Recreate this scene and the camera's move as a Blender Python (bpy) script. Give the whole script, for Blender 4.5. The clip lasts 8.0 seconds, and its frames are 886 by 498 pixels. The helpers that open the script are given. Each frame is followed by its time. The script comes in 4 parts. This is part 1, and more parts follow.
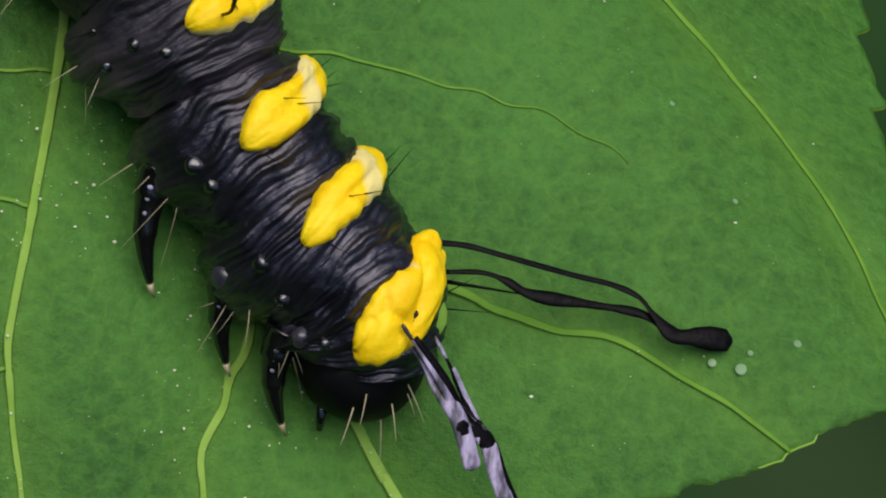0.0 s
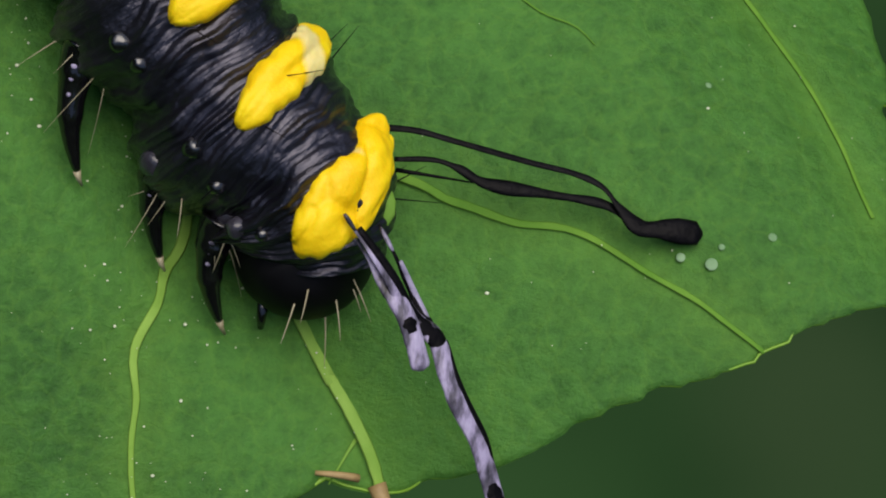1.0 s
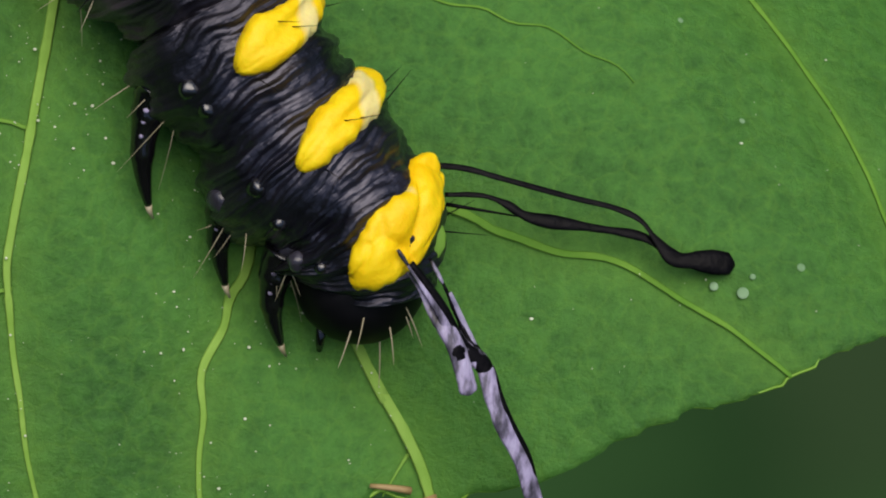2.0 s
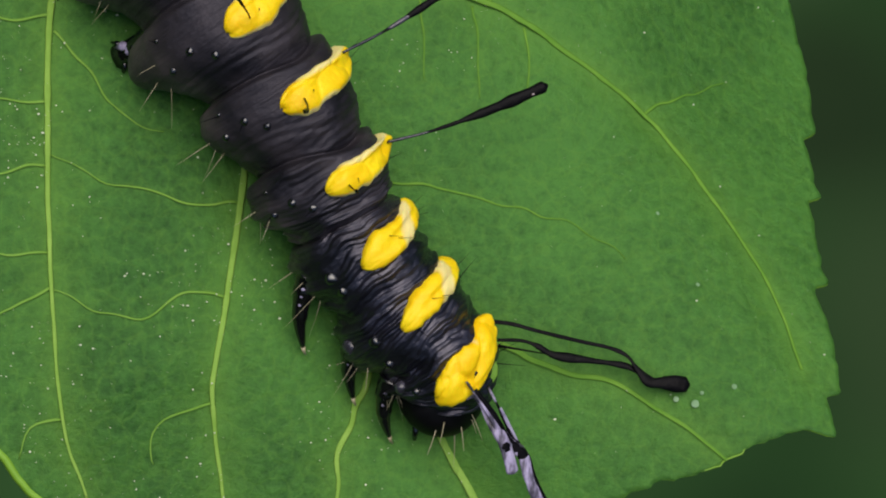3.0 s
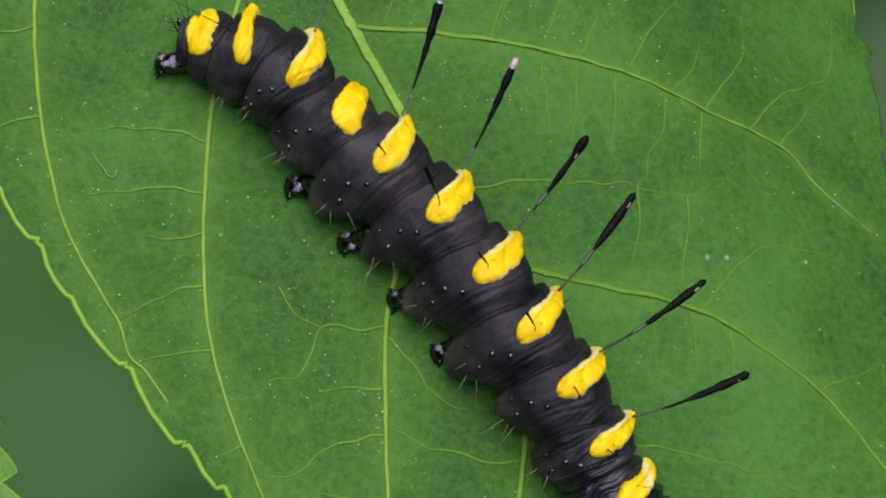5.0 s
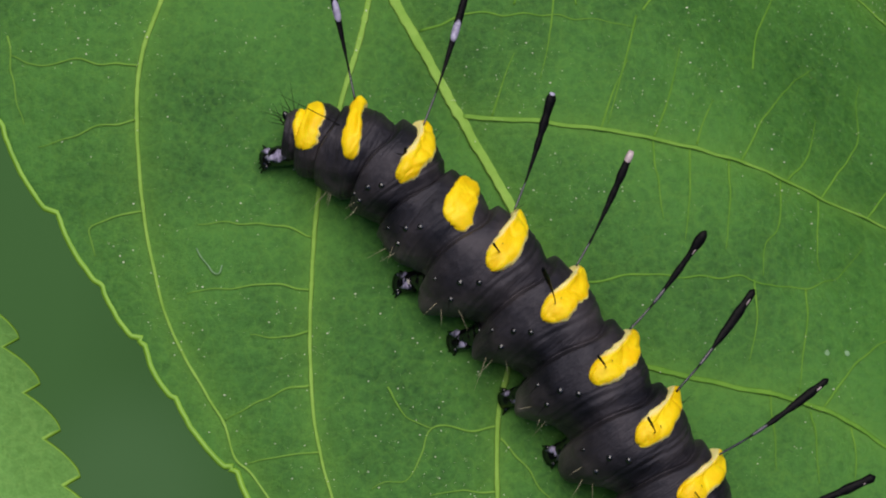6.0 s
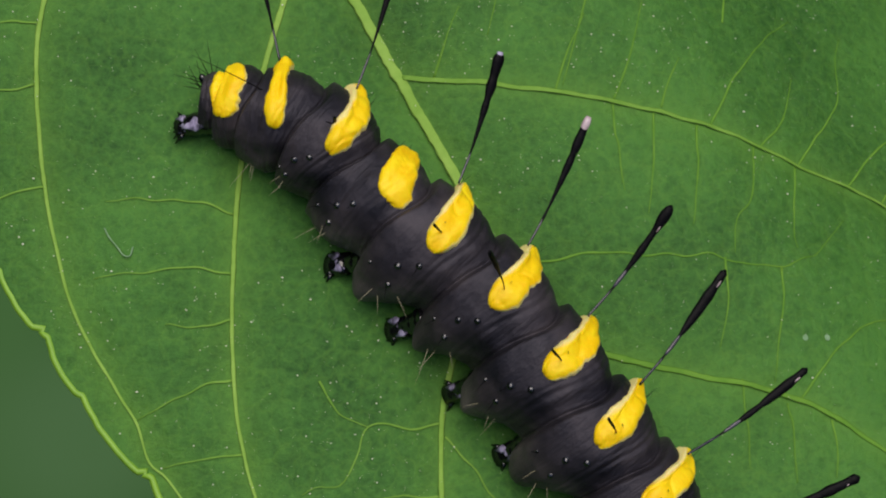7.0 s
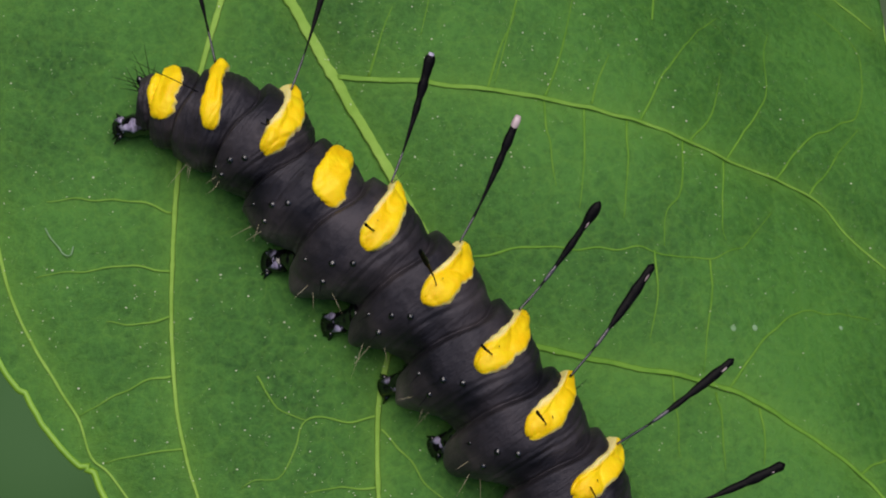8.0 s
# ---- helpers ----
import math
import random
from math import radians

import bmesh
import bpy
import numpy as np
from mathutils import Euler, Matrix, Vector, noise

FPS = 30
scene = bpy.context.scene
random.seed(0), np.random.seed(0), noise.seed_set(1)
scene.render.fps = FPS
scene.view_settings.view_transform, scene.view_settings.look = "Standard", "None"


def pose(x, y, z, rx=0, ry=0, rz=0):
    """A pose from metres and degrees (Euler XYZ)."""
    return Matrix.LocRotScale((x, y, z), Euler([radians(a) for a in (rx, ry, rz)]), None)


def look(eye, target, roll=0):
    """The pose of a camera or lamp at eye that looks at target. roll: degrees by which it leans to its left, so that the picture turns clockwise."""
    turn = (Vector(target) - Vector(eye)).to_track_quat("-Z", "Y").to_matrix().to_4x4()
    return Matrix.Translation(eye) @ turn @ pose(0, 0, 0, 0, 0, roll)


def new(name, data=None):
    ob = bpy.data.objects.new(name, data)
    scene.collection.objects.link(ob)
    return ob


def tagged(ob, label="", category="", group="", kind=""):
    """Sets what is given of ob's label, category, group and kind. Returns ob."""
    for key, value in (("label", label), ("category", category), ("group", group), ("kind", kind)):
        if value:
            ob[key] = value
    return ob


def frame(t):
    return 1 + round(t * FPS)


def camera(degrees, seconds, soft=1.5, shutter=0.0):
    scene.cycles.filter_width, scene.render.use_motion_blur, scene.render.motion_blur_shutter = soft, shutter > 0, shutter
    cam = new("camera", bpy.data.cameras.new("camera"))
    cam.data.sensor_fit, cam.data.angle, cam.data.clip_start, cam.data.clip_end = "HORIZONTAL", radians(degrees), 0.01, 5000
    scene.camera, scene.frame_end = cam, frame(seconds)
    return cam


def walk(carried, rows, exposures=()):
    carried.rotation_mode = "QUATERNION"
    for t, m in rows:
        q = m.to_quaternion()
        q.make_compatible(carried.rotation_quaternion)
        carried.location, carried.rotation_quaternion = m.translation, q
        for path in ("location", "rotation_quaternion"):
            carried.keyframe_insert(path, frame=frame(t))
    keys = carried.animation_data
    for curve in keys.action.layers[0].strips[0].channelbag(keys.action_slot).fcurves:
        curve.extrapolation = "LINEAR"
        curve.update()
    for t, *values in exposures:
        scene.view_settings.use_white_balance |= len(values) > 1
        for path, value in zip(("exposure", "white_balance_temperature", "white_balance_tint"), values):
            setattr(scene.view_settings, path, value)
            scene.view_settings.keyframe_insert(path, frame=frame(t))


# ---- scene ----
from functools import lru_cache

MM = 0.001  # lengths below are in millimetres unless said otherwise

# ---- camera ----
cam = camera(25.0, 8.0, soft=2.0)
PATH = [
    (0, (-8.52, -26.41, 39.70), (22.38, -3.90, -30.57), 55.47),
    (0.2, (-7.91, -26.16, 38.84), (22.59, -4.66, -31.93), 56.14),
    (0.5, (-7.39, -26.11, 37.47), (23.07, -4.82, -33.37), 56.48),
    (0.7, (-6.79, -25.91, 37.59), (23.98, -5.33, -33.33), 57.29),
    (1, (-6.21, -26.32, 37.58), (24.38, -6.85, -33.73), 58.72),
    (1.2, (-6.40, -26.50, 37.37), (23.53, -6.38, -34.03), 57.42),
    (1.5, (-6.77, -26.09, 37.09), (22.97, -4.81, -34.06), 55.69),
    (1.7, (-6.81, -25.98, 37.46), (22.79, -5.92, -34.10), 57.12),
    (2.8, (-12.45, -22.59, 56.88), (13.65, -9.71, -17.64), 64.96),
    (3, (-14.81, -23.74, 61.06), (11.59, -9.22, -13.05), 62.31),
    (3.2, (-16.53, -24.43, 63.82), (9.23, -8.77, -10.28), 60.01),
    (3.5, (-19.41, -25.34, 70.47), (5.04, -8.38, -3.79), 56.75),
    (3.8, (-20.63, -25.36, 75.20), (4.04, -7.19, 1.30), 55.42),
    (4, (-20.97, -26.45, 77.12), (2.90, -6.60, 3.39), 52.07),
    (4.2, (-21.82, -26.75, 78.73), (0.58, -6.44, 4.66), 49.61),
    (4.5, (-23.62, -27.13, 79.56), (-2.13, -5.35, 5.64), 46.82),
    (4.7, (-24.32, -27.42, 81.63), (-3.80, -4.77, 7.69), 44.35),
    (5.8, (-26.92, -25.62, 81.94), (-8.55, -0.83, 8.13), 38.75),
    (6, (-27.16, -24.35, 79.75), (-9.77, 0.74, 5.80), 37.14),
    (6.2, (-26.93, -22.38, 78.00), (-10.43, 3.41, 4.09), 35.60),
    (6.5, (-27.49, -20.71, 75.53), (-10.60, 5.41, 1.82), 35.17),
    (6.7, (-25.48, -21.20, 74.07), (-8.68, 3.07, -0.28), 37.12),
    (7, (-24.51, -20.28, 72.49), (-5.44, 2.48, -1.79), 41.59),
    (7.2, (-23.76, -19.46, 72.66), (-4.26, 3.50, -1.45), 41.97),
    (7.5, (-24.34, -18.57, 73.27), (-3.90, 5.56, -0.21), 41.35),
    (8, (-23.68, -19.94, 74.64), (-3.35, 1.79, 0.38), 43.99),
]
walk(cam, [(t, look(Vector(eye) * MM, Vector(target) * MM, roll)) for t, eye, target, roll in PATH],
     exposures=[(0.0, 0.0, 6850, 13), (3.0, 0.0, 6850, 13), (4.7, 0.08, 6850, 13), (6.0, -0.08, 6850, 13), (8.0, -0.14, 6900, 15)])

# ---- light: open shade under a bright overcast sky ----
SUN_EL, SUN_AZ = radians(75), radians(322)
world = bpy.data.worlds.new("sky")
scene.world = world
world.use_nodes = True
wn = world.node_tree
sky = wn.nodes.new("ShaderNodeTexSky")
sky.sky_type, sky.sun_disc = "NISHITA", False
sky.sun_elevation, sky.sun_rotation = SUN_EL, SUN_AZ
wn.links.new(sky.outputs[0], wn.nodes["Background"].inputs[0])
wn.nodes["Background"].inputs[1].default_value = 0.15
sun_data = bpy.data.lights.new("sun", "SUN")
sun_data.energy, sun_data.angle, sun_data.color = 2.9, radians(58), (1.0, 0.95, 0.87)
sun = new("sun", sun_data)
sun.matrix_world = look((math.sin(SUN_AZ) * math.cos(SUN_EL), math.cos(SUN_AZ) * math.cos(SUN_EL), math.sin(SUN_EL)), (0, 0, 0))


# ---- materials ----
def material(name):
    m = bpy.data.materials.new(name)
    m.use_nodes = True
    return m, m.node_tree.nodes, m.node_tree.links, m.node_tree.nodes["Principled BSDF"]


def ramp(nodes, stops):
    r = nodes.new("ShaderNodeValToRGB")
    while len(r.color_ramp.elements) < len(stops):
        r.color_ramp.elements.new(0.5)
    for el, (at, col) in zip(r.color_ramp.elements, stops):
        el.position, el.color = at, (*col, 1)
    return r


def noise_tex(nodes, links, scale, detail=4.0, rough=0.55, stretch=None, coord="Object"):
    n = nodes.new("ShaderNodeTexNoise")
    n.inputs["Scale"].default_value, n.inputs["Detail"].default_value, n.inputs["Roughness"].default_value = scale, detail, rough
    tc = nodes.new("ShaderNodeTexCoord")
    if stretch:
        mp = nodes.new("ShaderNodeMapping")
        mp.inputs["Scale"].default_value = stretch
        links.new(tc.outputs[coord], mp.inputs[0])
        links.new(mp.outputs[0], n.inputs["Vector"])
    else:
        links.new(tc.outputs[coord], n.inputs["Vector"])
    return n


def bump(nodes, links, bsdf, height, strength, distance):
    b = nodes.new("ShaderNodeBump")
    b.inputs["Strength"].default_value, b.inputs["Distance"].default_value = strength, distance
    links.new(height, b.inputs["Height"])
    if bsdf.inputs["Normal"].is_linked:
        links.new(bsdf.inputs["Normal"].links[0].from_socket, b.inputs["Normal"])
    links.new(b.outputs[0], bsdf.inputs["Normal"])


def mix_node(nodes, links, fac, a, b):
    m = nodes.new("ShaderNodeMixRGB")
    for k, v in ((0, fac), (1, a), (2, b)):
        if isinstance(v, (tuple, float)):
            m.inputs[k].default_value = (*v, 1) if isinstance(v, tuple) else v
        else:
            links.new(v, m.inputs[k])
    return m.outputs[0]


def scaled(nodes, links, value, factor, offset=0.0):
    m = nodes.new("ShaderNodeMath")
    m.operation, m.use_clamp = "MULTIPLY_ADD", True
    m.inputs[1].default_value, m.inputs[2].default_value = factor, offset
    links.new(value, m.inputs[0])
    return m.outputs[0]


def net_of(nodes, links, scale, width, warp_scale, warp):
    """A net of thin lines: the smallest veins between the larger ones."""
    vor = nodes.new("ShaderNodeTexVoronoi")
    vor.feature = "DISTANCE_TO_EDGE"
    vor.inputs["Scale"].default_value = scale
    tc = nodes.new("ShaderNodeTexCoord")
    w = noise_tex(nodes, links, warp_scale, 2)
    add = nodes.new("ShaderNodeMixRGB")
    add.blend_type, add.inputs[0].default_value = "LINEAR_LIGHT", warp
    links.new(tc.outputs["Object"], add.inputs[1])
    links.new(w.outputs[1], add.inputs[2])
    links.new(add.outputs[0], vor.inputs["Vector"])
    r = ramp(nodes, [(0.0, (1, 1, 1)), (width, (0, 0, 0))])
    links.new(vor.outputs["Distance"], r.inputs[0])
    return r.outputs[0], vor.outputs["Distance"]


def leaf_material(name, dark, light, pale):
    m, n, l, b = material(name)
    big = noise_tex(n, l, 130, 3)
    fine = noise_tex(n, l, 2600, 6, 0.78)
    r = ramp(n, [(0.34, dark), (0.67, light)])
    mixed = n.new("ShaderNodeMath")
    mixed.operation = "MULTIPLY_ADD"
    mixed.inputs[1].default_value = 0.85
    l.new(fine.outputs[0], mixed.inputs[0])
    half = scaled(n, l, big.outputs[0], 0.6, -0.185)
    l.new(half, mixed.inputs[2])
    l.new(mixed.outputs[0], r.inputs[0])
    col = r.outputs[0]
    near = n.new("ShaderNodeUVMap")
    near.uv_map = "near_vein"
    sep = n.new("ShaderNodeSeparateXYZ")
    l.new(near.outputs[0], sep.inputs[0])
    col = mix_node(n, l, scaled(n, l, sep.outputs[0], 0.42), col, pale)
    net1, d1 = net_of(n, l, 420, 0.05, 500, 0.0012)
    net2, d2 = net_of(n, l, 1300, 0.08, 1500, 0.0004)
    col = mix_node(n, l, scaled(n, l, net1, 0.1), col, pale)
    col = mix_node(n, l, scaled(n, l, net2, 0.16), col, pale)
    l.new(col, b.inputs["Base Color"])
    b.inputs["Roughness"].default_value = 0.55
    b.inputs["Specular IOR Level"].default_value = 0.28
    bump(n, l, b, d1, 0.14, 0.0006)
    bump(n, l, b, d2, 0.2, 0.0002)
    bump(n, l, b, fine.outputs[0], 0.45, 0.0003)
    return m


def plain_material(name, stops, rough, scale=1500, spec=0.5, bump_strength=0.2, bump_distance=0.0001, stretch=None, coord="Object"):
    m, n, l, b = material(name)
    t = noise_tex(n, l, scale, 5, 0.6, stretch, coord)
    step = 1.0 / (len(stops) - 1)
    r = ramp(n, [(0.3 + 0.4 * i * step, c) for i, c in enumerate(stops)])
    l.new(t.outputs[0], r.inputs[0])
    l.new(r.outputs[0], b.inputs["Base Color"])
    b.inputs["Roughness"].default_value, b.inputs["Specular IOR Level"].default_value = rough, spec
    if bump_strength:
        bump(n, l, b, t.outputs[0], bump_strength, bump_distance)
    return m


LEAF = leaf_material("leaf_green", (0.016, 0.080, 0.010), (0.060, 0.198, 0.029), (0.125, 0.29, 0.032))
LEAF_YOUNG = leaf_material("young_leaf_green", (0.075, 0.21, 0.035), (0.14, 0.33, 0.07), (0.24, 0.44, 0.10))
VEIN = plain_material("vein", [(0.155, 0.31, 0.040), (0.26, 0.44, 0.080)], 0.7, 700, 0.15)
VEIN_THIN = plain_material("vein_thin", [(0.048, 0.155, 0.018), (0.085, 0.21, 0.024)], 0.7, 900, 0.15)
VEIN_MID = plain_material("vein_branch", [(0.085, 0.225, 0.022), (0.14, 0.30, 0.036)], 0.7, 900, 0.15)
VEIN_FINE = plain_material("vein_fine", [(0.115, 0.26, 0.03), (0.18, 0.35, 0.055)], 0.7, 900, 0.15)
RIM = plain_material("leaf_rim", [(0.15, 0.33, 0.02), (0.22, 0.42, 0.035)], 0.5, 700)


def skin_material():
    """Black skin, bluish on the back, brownish low on the sides, with fine folds across the body."""
    m, n, l, b = material("black_skin")
    uv = n.new("ShaderNodeUVMap")
    uv.uv_map = "body"
    sep = n.new("ShaderNodeSeparateXYZ")
    l.new(uv.outputs[0], sep.inputs[0])
    soft = noise_tex(n, l, 500, 4)
    grain = noise_tex(n, l, 4200, 4, 0.7)
    back = ramp(n, [(0.3, (0.0022, 0.0023, 0.0042)), (0.75, (0.0075, 0.0075, 0.0135))])
    l.new(soft.outputs[0], back.inputs[0])
    flank = ramp(n, [(0.3, (0.040, 0.034, 0.036)), (0.75, (0.165, 0.135, 0.130))])
    l.new(soft.outputs[0], flank.inputs[0])
    low = n.new("ShaderNodeMath")
    low.operation, low.use_clamp = "MULTIPLY_ADD", True
    low.inputs[1].default_value = 0.6
    l.new(soft.outputs[0], low.inputs[0])
    l.new(scaled(n, l, sep.outputs[1], 2.2, -0.98), low.inputs[2])
    fore = n.new("ShaderNodeMapRange")  # the fore body is darker and wetter-looking than the rest
    fore.inputs["From Min"].default_value, fore.inputs["From Max"].default_value = 2.6, 4.2
    l.new(sep.outputs[0], fore.inputs["Value"])
    brown = n.new("ShaderNodeMath")
    brown.operation = "MULTIPLY"
    l.new(scaled(n, l, low.outputs[0], 1.0, -0.15), brown.inputs[0])
    l.new(scaled(n, l, fore.outputs[0], 0.9, 0.1), brown.inputs[1])
    l.new(mix_node(n, l, brown.outputs[0], back.outputs[0], flank.outputs[0]), b.inputs["Base Color"])
    l.new(scaled(n, l, fore.outputs[0], 0.26, 0.28), b.inputs["Roughness"])
    l.new(scaled(n, l, fore.outputs[0], -0.5, 0.9), b.inputs["Specular IOR Level"])
    b.inputs["Specular Tint"].default_value = (0.86, 0.84, 1.0, 1)
    folds = noise_tex(n, l, 1.0, 5, 0.65, (11.0, 2.6, 1.0), "UV")
    lines = noise_tex(n, l, 1.0, 3, 0.6, (55.0, 5.0, 1.0), "UV")
    bump(n, l, b, folds.outputs[0], 0.24, 0.0005)
    bump(n, l, b, lines.outputs[0], 0.14, 0.00008)
    bump(n, l, b, grain.outputs[0], 0.45, 0.00006)
    return m


SKIN = skin_material()
GLOSS = plain_material("glossy_black", [(0.002, 0.002, 0.003), (0.006, 0.0055, 0.007)], 0.16, 900, 0.8, 0.4)
CAPSULE = plain_material("head_black", [(0.0015, 0.0015, 0.002), (0.004, 0.004, 0.005)], 0.5, 900, 0.12, 0.1)
HAIR = plain_material("club_black", [(0.0015, 0.0015, 0.002), (0.005, 0.0045, 0.006)], 0.42, 2600, 0.07, 0.5)
WART = plain_material("shiny_wart", [(0.002, 0.002, 0.003), (0.006, 0.006, 0.009)], 0.24, 1400, 0.8, 0.6)
WART.node_tree.nodes["Principled BSDF"].inputs["Coat Weight"].default_value = 0.6
WART.node_tree.nodes["Principled BSDF"].inputs["Coat Roughness"].default_value = 0.22
# grey of the leg plates, also painted on club hairs as sheen
PLATE_SHEEN = plain_material("grey_plate_sheen", [(0.010, 0.010, 0.014), (0.05, 0.047, 0.065)], 0.26, 1600, 0.6, 0.5)
STREAK = plain_material("lilac_streaks", [(0.006, 0.006, 0.009), (0.10, 0.09, 0.13), (0.34, 0.30, 0.45), (0.46, 0.42, 0.58)], 0.38, 1.0, 0.4, 0.5, 0.0001, (3600, 1300, 1300))
PINK = plain_material("pink_glint", [(0.22, 0.16, 0.17), (0.6, 0.48, 0.5)], 0.35, 2600)
LILAC = plain_material("club_lilac", [(0.02, 0.018, 0.026), (0.30, 0.27, 0.40), (0.50, 0.46, 0.62)], 0.35, 1.0, 0.5, 0.4, 0.0001, (2600, 2600, 900))
PALE = plain_material("pale_hair", [(0.25, 0.22, 0.12), (0.5, 0.44, 0.3)], 0.4, 1500)
SPECK = plain_material("speck", [(0.36, 0.46, 0.26), (0.7, 0.72, 0.55)], 0.6, 3000)
WHITE = plain_material("white_droplet", [(0.11, 0.24, 0.09), (0.26, 0.40, 0.24)], 0.5, 1500, 0.1, 0.0)
BROWN = plain_material("brown_tip", [(0.25, 0.16, 0.06), (0.4, 0.28, 0.12)], 0.6, 1500)


def yellow_material():
    m, n, l, b = material("yellow_patch")
    t = noise_tex(n, l, 900, 4)
    r = ramp(n, [(0.3, (0.93, 0.56, 0.003)), (0.7, (0.98, 0.72, 0.012))])
    l.new(t.outputs[0], r.inputs[0])
    cream = n.new("ShaderNodeUVMap")
    cream.uv_map = "cream"
    sep = n.new("ShaderNodeSeparateXYZ")
    l.new(cream.outputs[0], sep.inputs[0])
    edge = n.new("ShaderNodeMath")
    edge.operation, edge.inputs[1].default_value = "MULTIPLY_ADD", 0.5
    l.new(t.outputs[0], edge.inputs[0])
    l.new(sep.outputs[0], edge.inputs[2])
    er = ramp(n, [(0.55, (0, 0, 0)), (0.72, (1, 1, 1))])
    l.new(edge.outputs[0], er.inputs[0])
    mix = n.new("ShaderNodeMixRGB")
    mix.inputs[2].default_value = (0.85, 0.72, 0.27, 1)
    l.new(er.outputs[0], mix.inputs[0])
    l.new(r.outputs[0], mix.inputs[1])
    l.new(mix.outputs[0], b.inputs["Base Color"])
    b.inputs["Roughness"].default_value, b.inputs["Specular IOR Level"].default_value = 0.5, 0.3
    b.inputs["Subsurface Weight"].default_value = 0.15
    b.inputs["Subsurface Radius"].default_value = (0.0004, 0.0002, 0.00005)
    b.inputs["Subsurface Scale"].default_value = 1.0
    bump(n, l, b, t.outputs[0], 0.5, 0.0002)
    grain = noise_tex(n, l, 5200, 3, 0.7)
    bump(n, l, b, grain.outputs[0], 0.35, 0.00006)
    return m


YELLOW = yellow_material()


# ---- building helpers ----
def mesh_of(name, bm, mat, smooth=True):
    bmesh.ops.recalc_face_normals(bm, faces=bm.faces)
    for vert in bm.verts:
        vert.co *= MM
    me = bpy.data.meshes.new(name)
    bm.to_mesh(me)
    bm.free()
    me.materials.append(mat)
    for p in me.polygons:
        p.use_smooth = smooth
    return me


def part(name, bm, mat, parent=None, label="", smooth=True):
    ob = new(name, mesh_of(name, bm, mat, smooth))
    if parent:
        ob.parent = parent
    return tagged(ob, label)


def catmull(points, t):
    """Point at t (0 to n-1) on a smooth line through the points."""
    n = len(points)
    i = min(max(int(math.floor(t)), 0), n - 2)
    f = t - i
    p1, p2 = Vector(points[i]), Vector(points[i + 1])
    p0 = Vector(points[i - 1]) if i > 0 else 2 * p1 - p2
    p3 = Vector(points[i + 2]) if i + 2 < n else 2 * p2 - p1
    return 0.5 * (2 * p1 + (p2 - p0) * f + (2 * p0 - 5 * p1 + 4 * p2 - p3) * f * f + (3 * p1 - p0 - 3 * p2 + p3) * f ** 3)


def tube(line, radius, sides=10, flat=1.0, up=Vector((0, 0, 1)), bm=None):
    """A closed tube along a list of points; radius(t) for t from 0 to 1; flat squeezes it along up."""
    bm = bm or bmesh.new()
    n, rings = len(line), []
    for i, p in enumerate(line):
        d = (line[min(i + 1, n - 1)] - line[max(i - 1, 0)]).normalized()
        a = d.cross(up)
        a = a.normalized() if a.length > 1e-6 else d.orthogonal().normalized()
        b = a.cross(d)
        r = radius(i / (n - 1))
        rings.append([bm.verts.new(p + r * (math.cos(w) * a + flat * math.sin(w) * b)) for w in (2 * math.pi * k / sides for k in range(sides))])
    for r0, r1 in zip(rings, rings[1:]):
        for k in range(sides):
            bm.faces.new((r0[k], r0[(k + 1) % sides], r1[(k + 1) % sides], r1[k]))
    bm.faces.new(rings[0])
    bm.faces.new(rings[-1])
    return bm


def dome(centre, normal, radius, height, rings=6, sides=14, bm=None):
    """A rounded bump on a surface."""
    bm = bm or bmesh.new()
    normal = Vector(normal).normalized()
    a = normal.orthogonal().normalized()
    b = normal.cross(a)
    rows = []
    for j in range(rings):
        w = math.pi / 2 * j / rings
        rows.append([bm.verts.new(Vector(centre) + radius * math.cos(w) * (math.cos(q) * a + math.sin(q) * b) + height * math.sin(w) * normal)
                     for q in (2 * math.pi * k / sides for k in range(sides))])
    top = bm.verts.new(Vector(centre) + height * normal)
    for r0, r1 in zip(rows, rows[1:]):
        for k in range(sides):
            bm.faces.new((r0[k], r0[(k + 1) % sides], r1[(k + 1) % sides], r1[k]))
    for k in range(sides):
        bm.faces.new((rows[-1][k], rows[-1][(k + 1) % sides], top))
    bm.faces.new(rows[0][::-1])
    return bm


# ---- the leaf: u runs along the midrib to the tip, v across it ----
ORIGIN, ALONG, ACROSS = Vector((-10.652, 13.717)), Vector((0.4780, -0.8783)), Vector((0.8783, 0.4780))


def leaf_height(u, v):
    a = abs(v)
    if v > 0:
        c = min(a, 12.9)
        z = 0.6 + 0.5 * c - 0.033 * c * c - 0.35 * max(a - 12.9, 0)
    else:
        z = 0.6 + 0.12 * a - 0.016 * a * a
    z += 0.035 * max(u - 30, 0) * min(max(v, -8), 8)
    q = Vector((u * 0.22, v * 0.22, 0.3))
    return z + 0.10 * noise.noise(q) + 0.04 * noise.noise(q * 3.1)


def on_leaf(u, v, h=0.0):
    p = ORIGIN + ALONG * u + ACROSS * v
    return Vector((p.x, p.y, leaf_height(u, v) + h))


def leaf_uv(p):
    q = Vector((p[0], p[1])) - ORIGIN
    return q.dot(ALONG), q.dot(ACROSS)


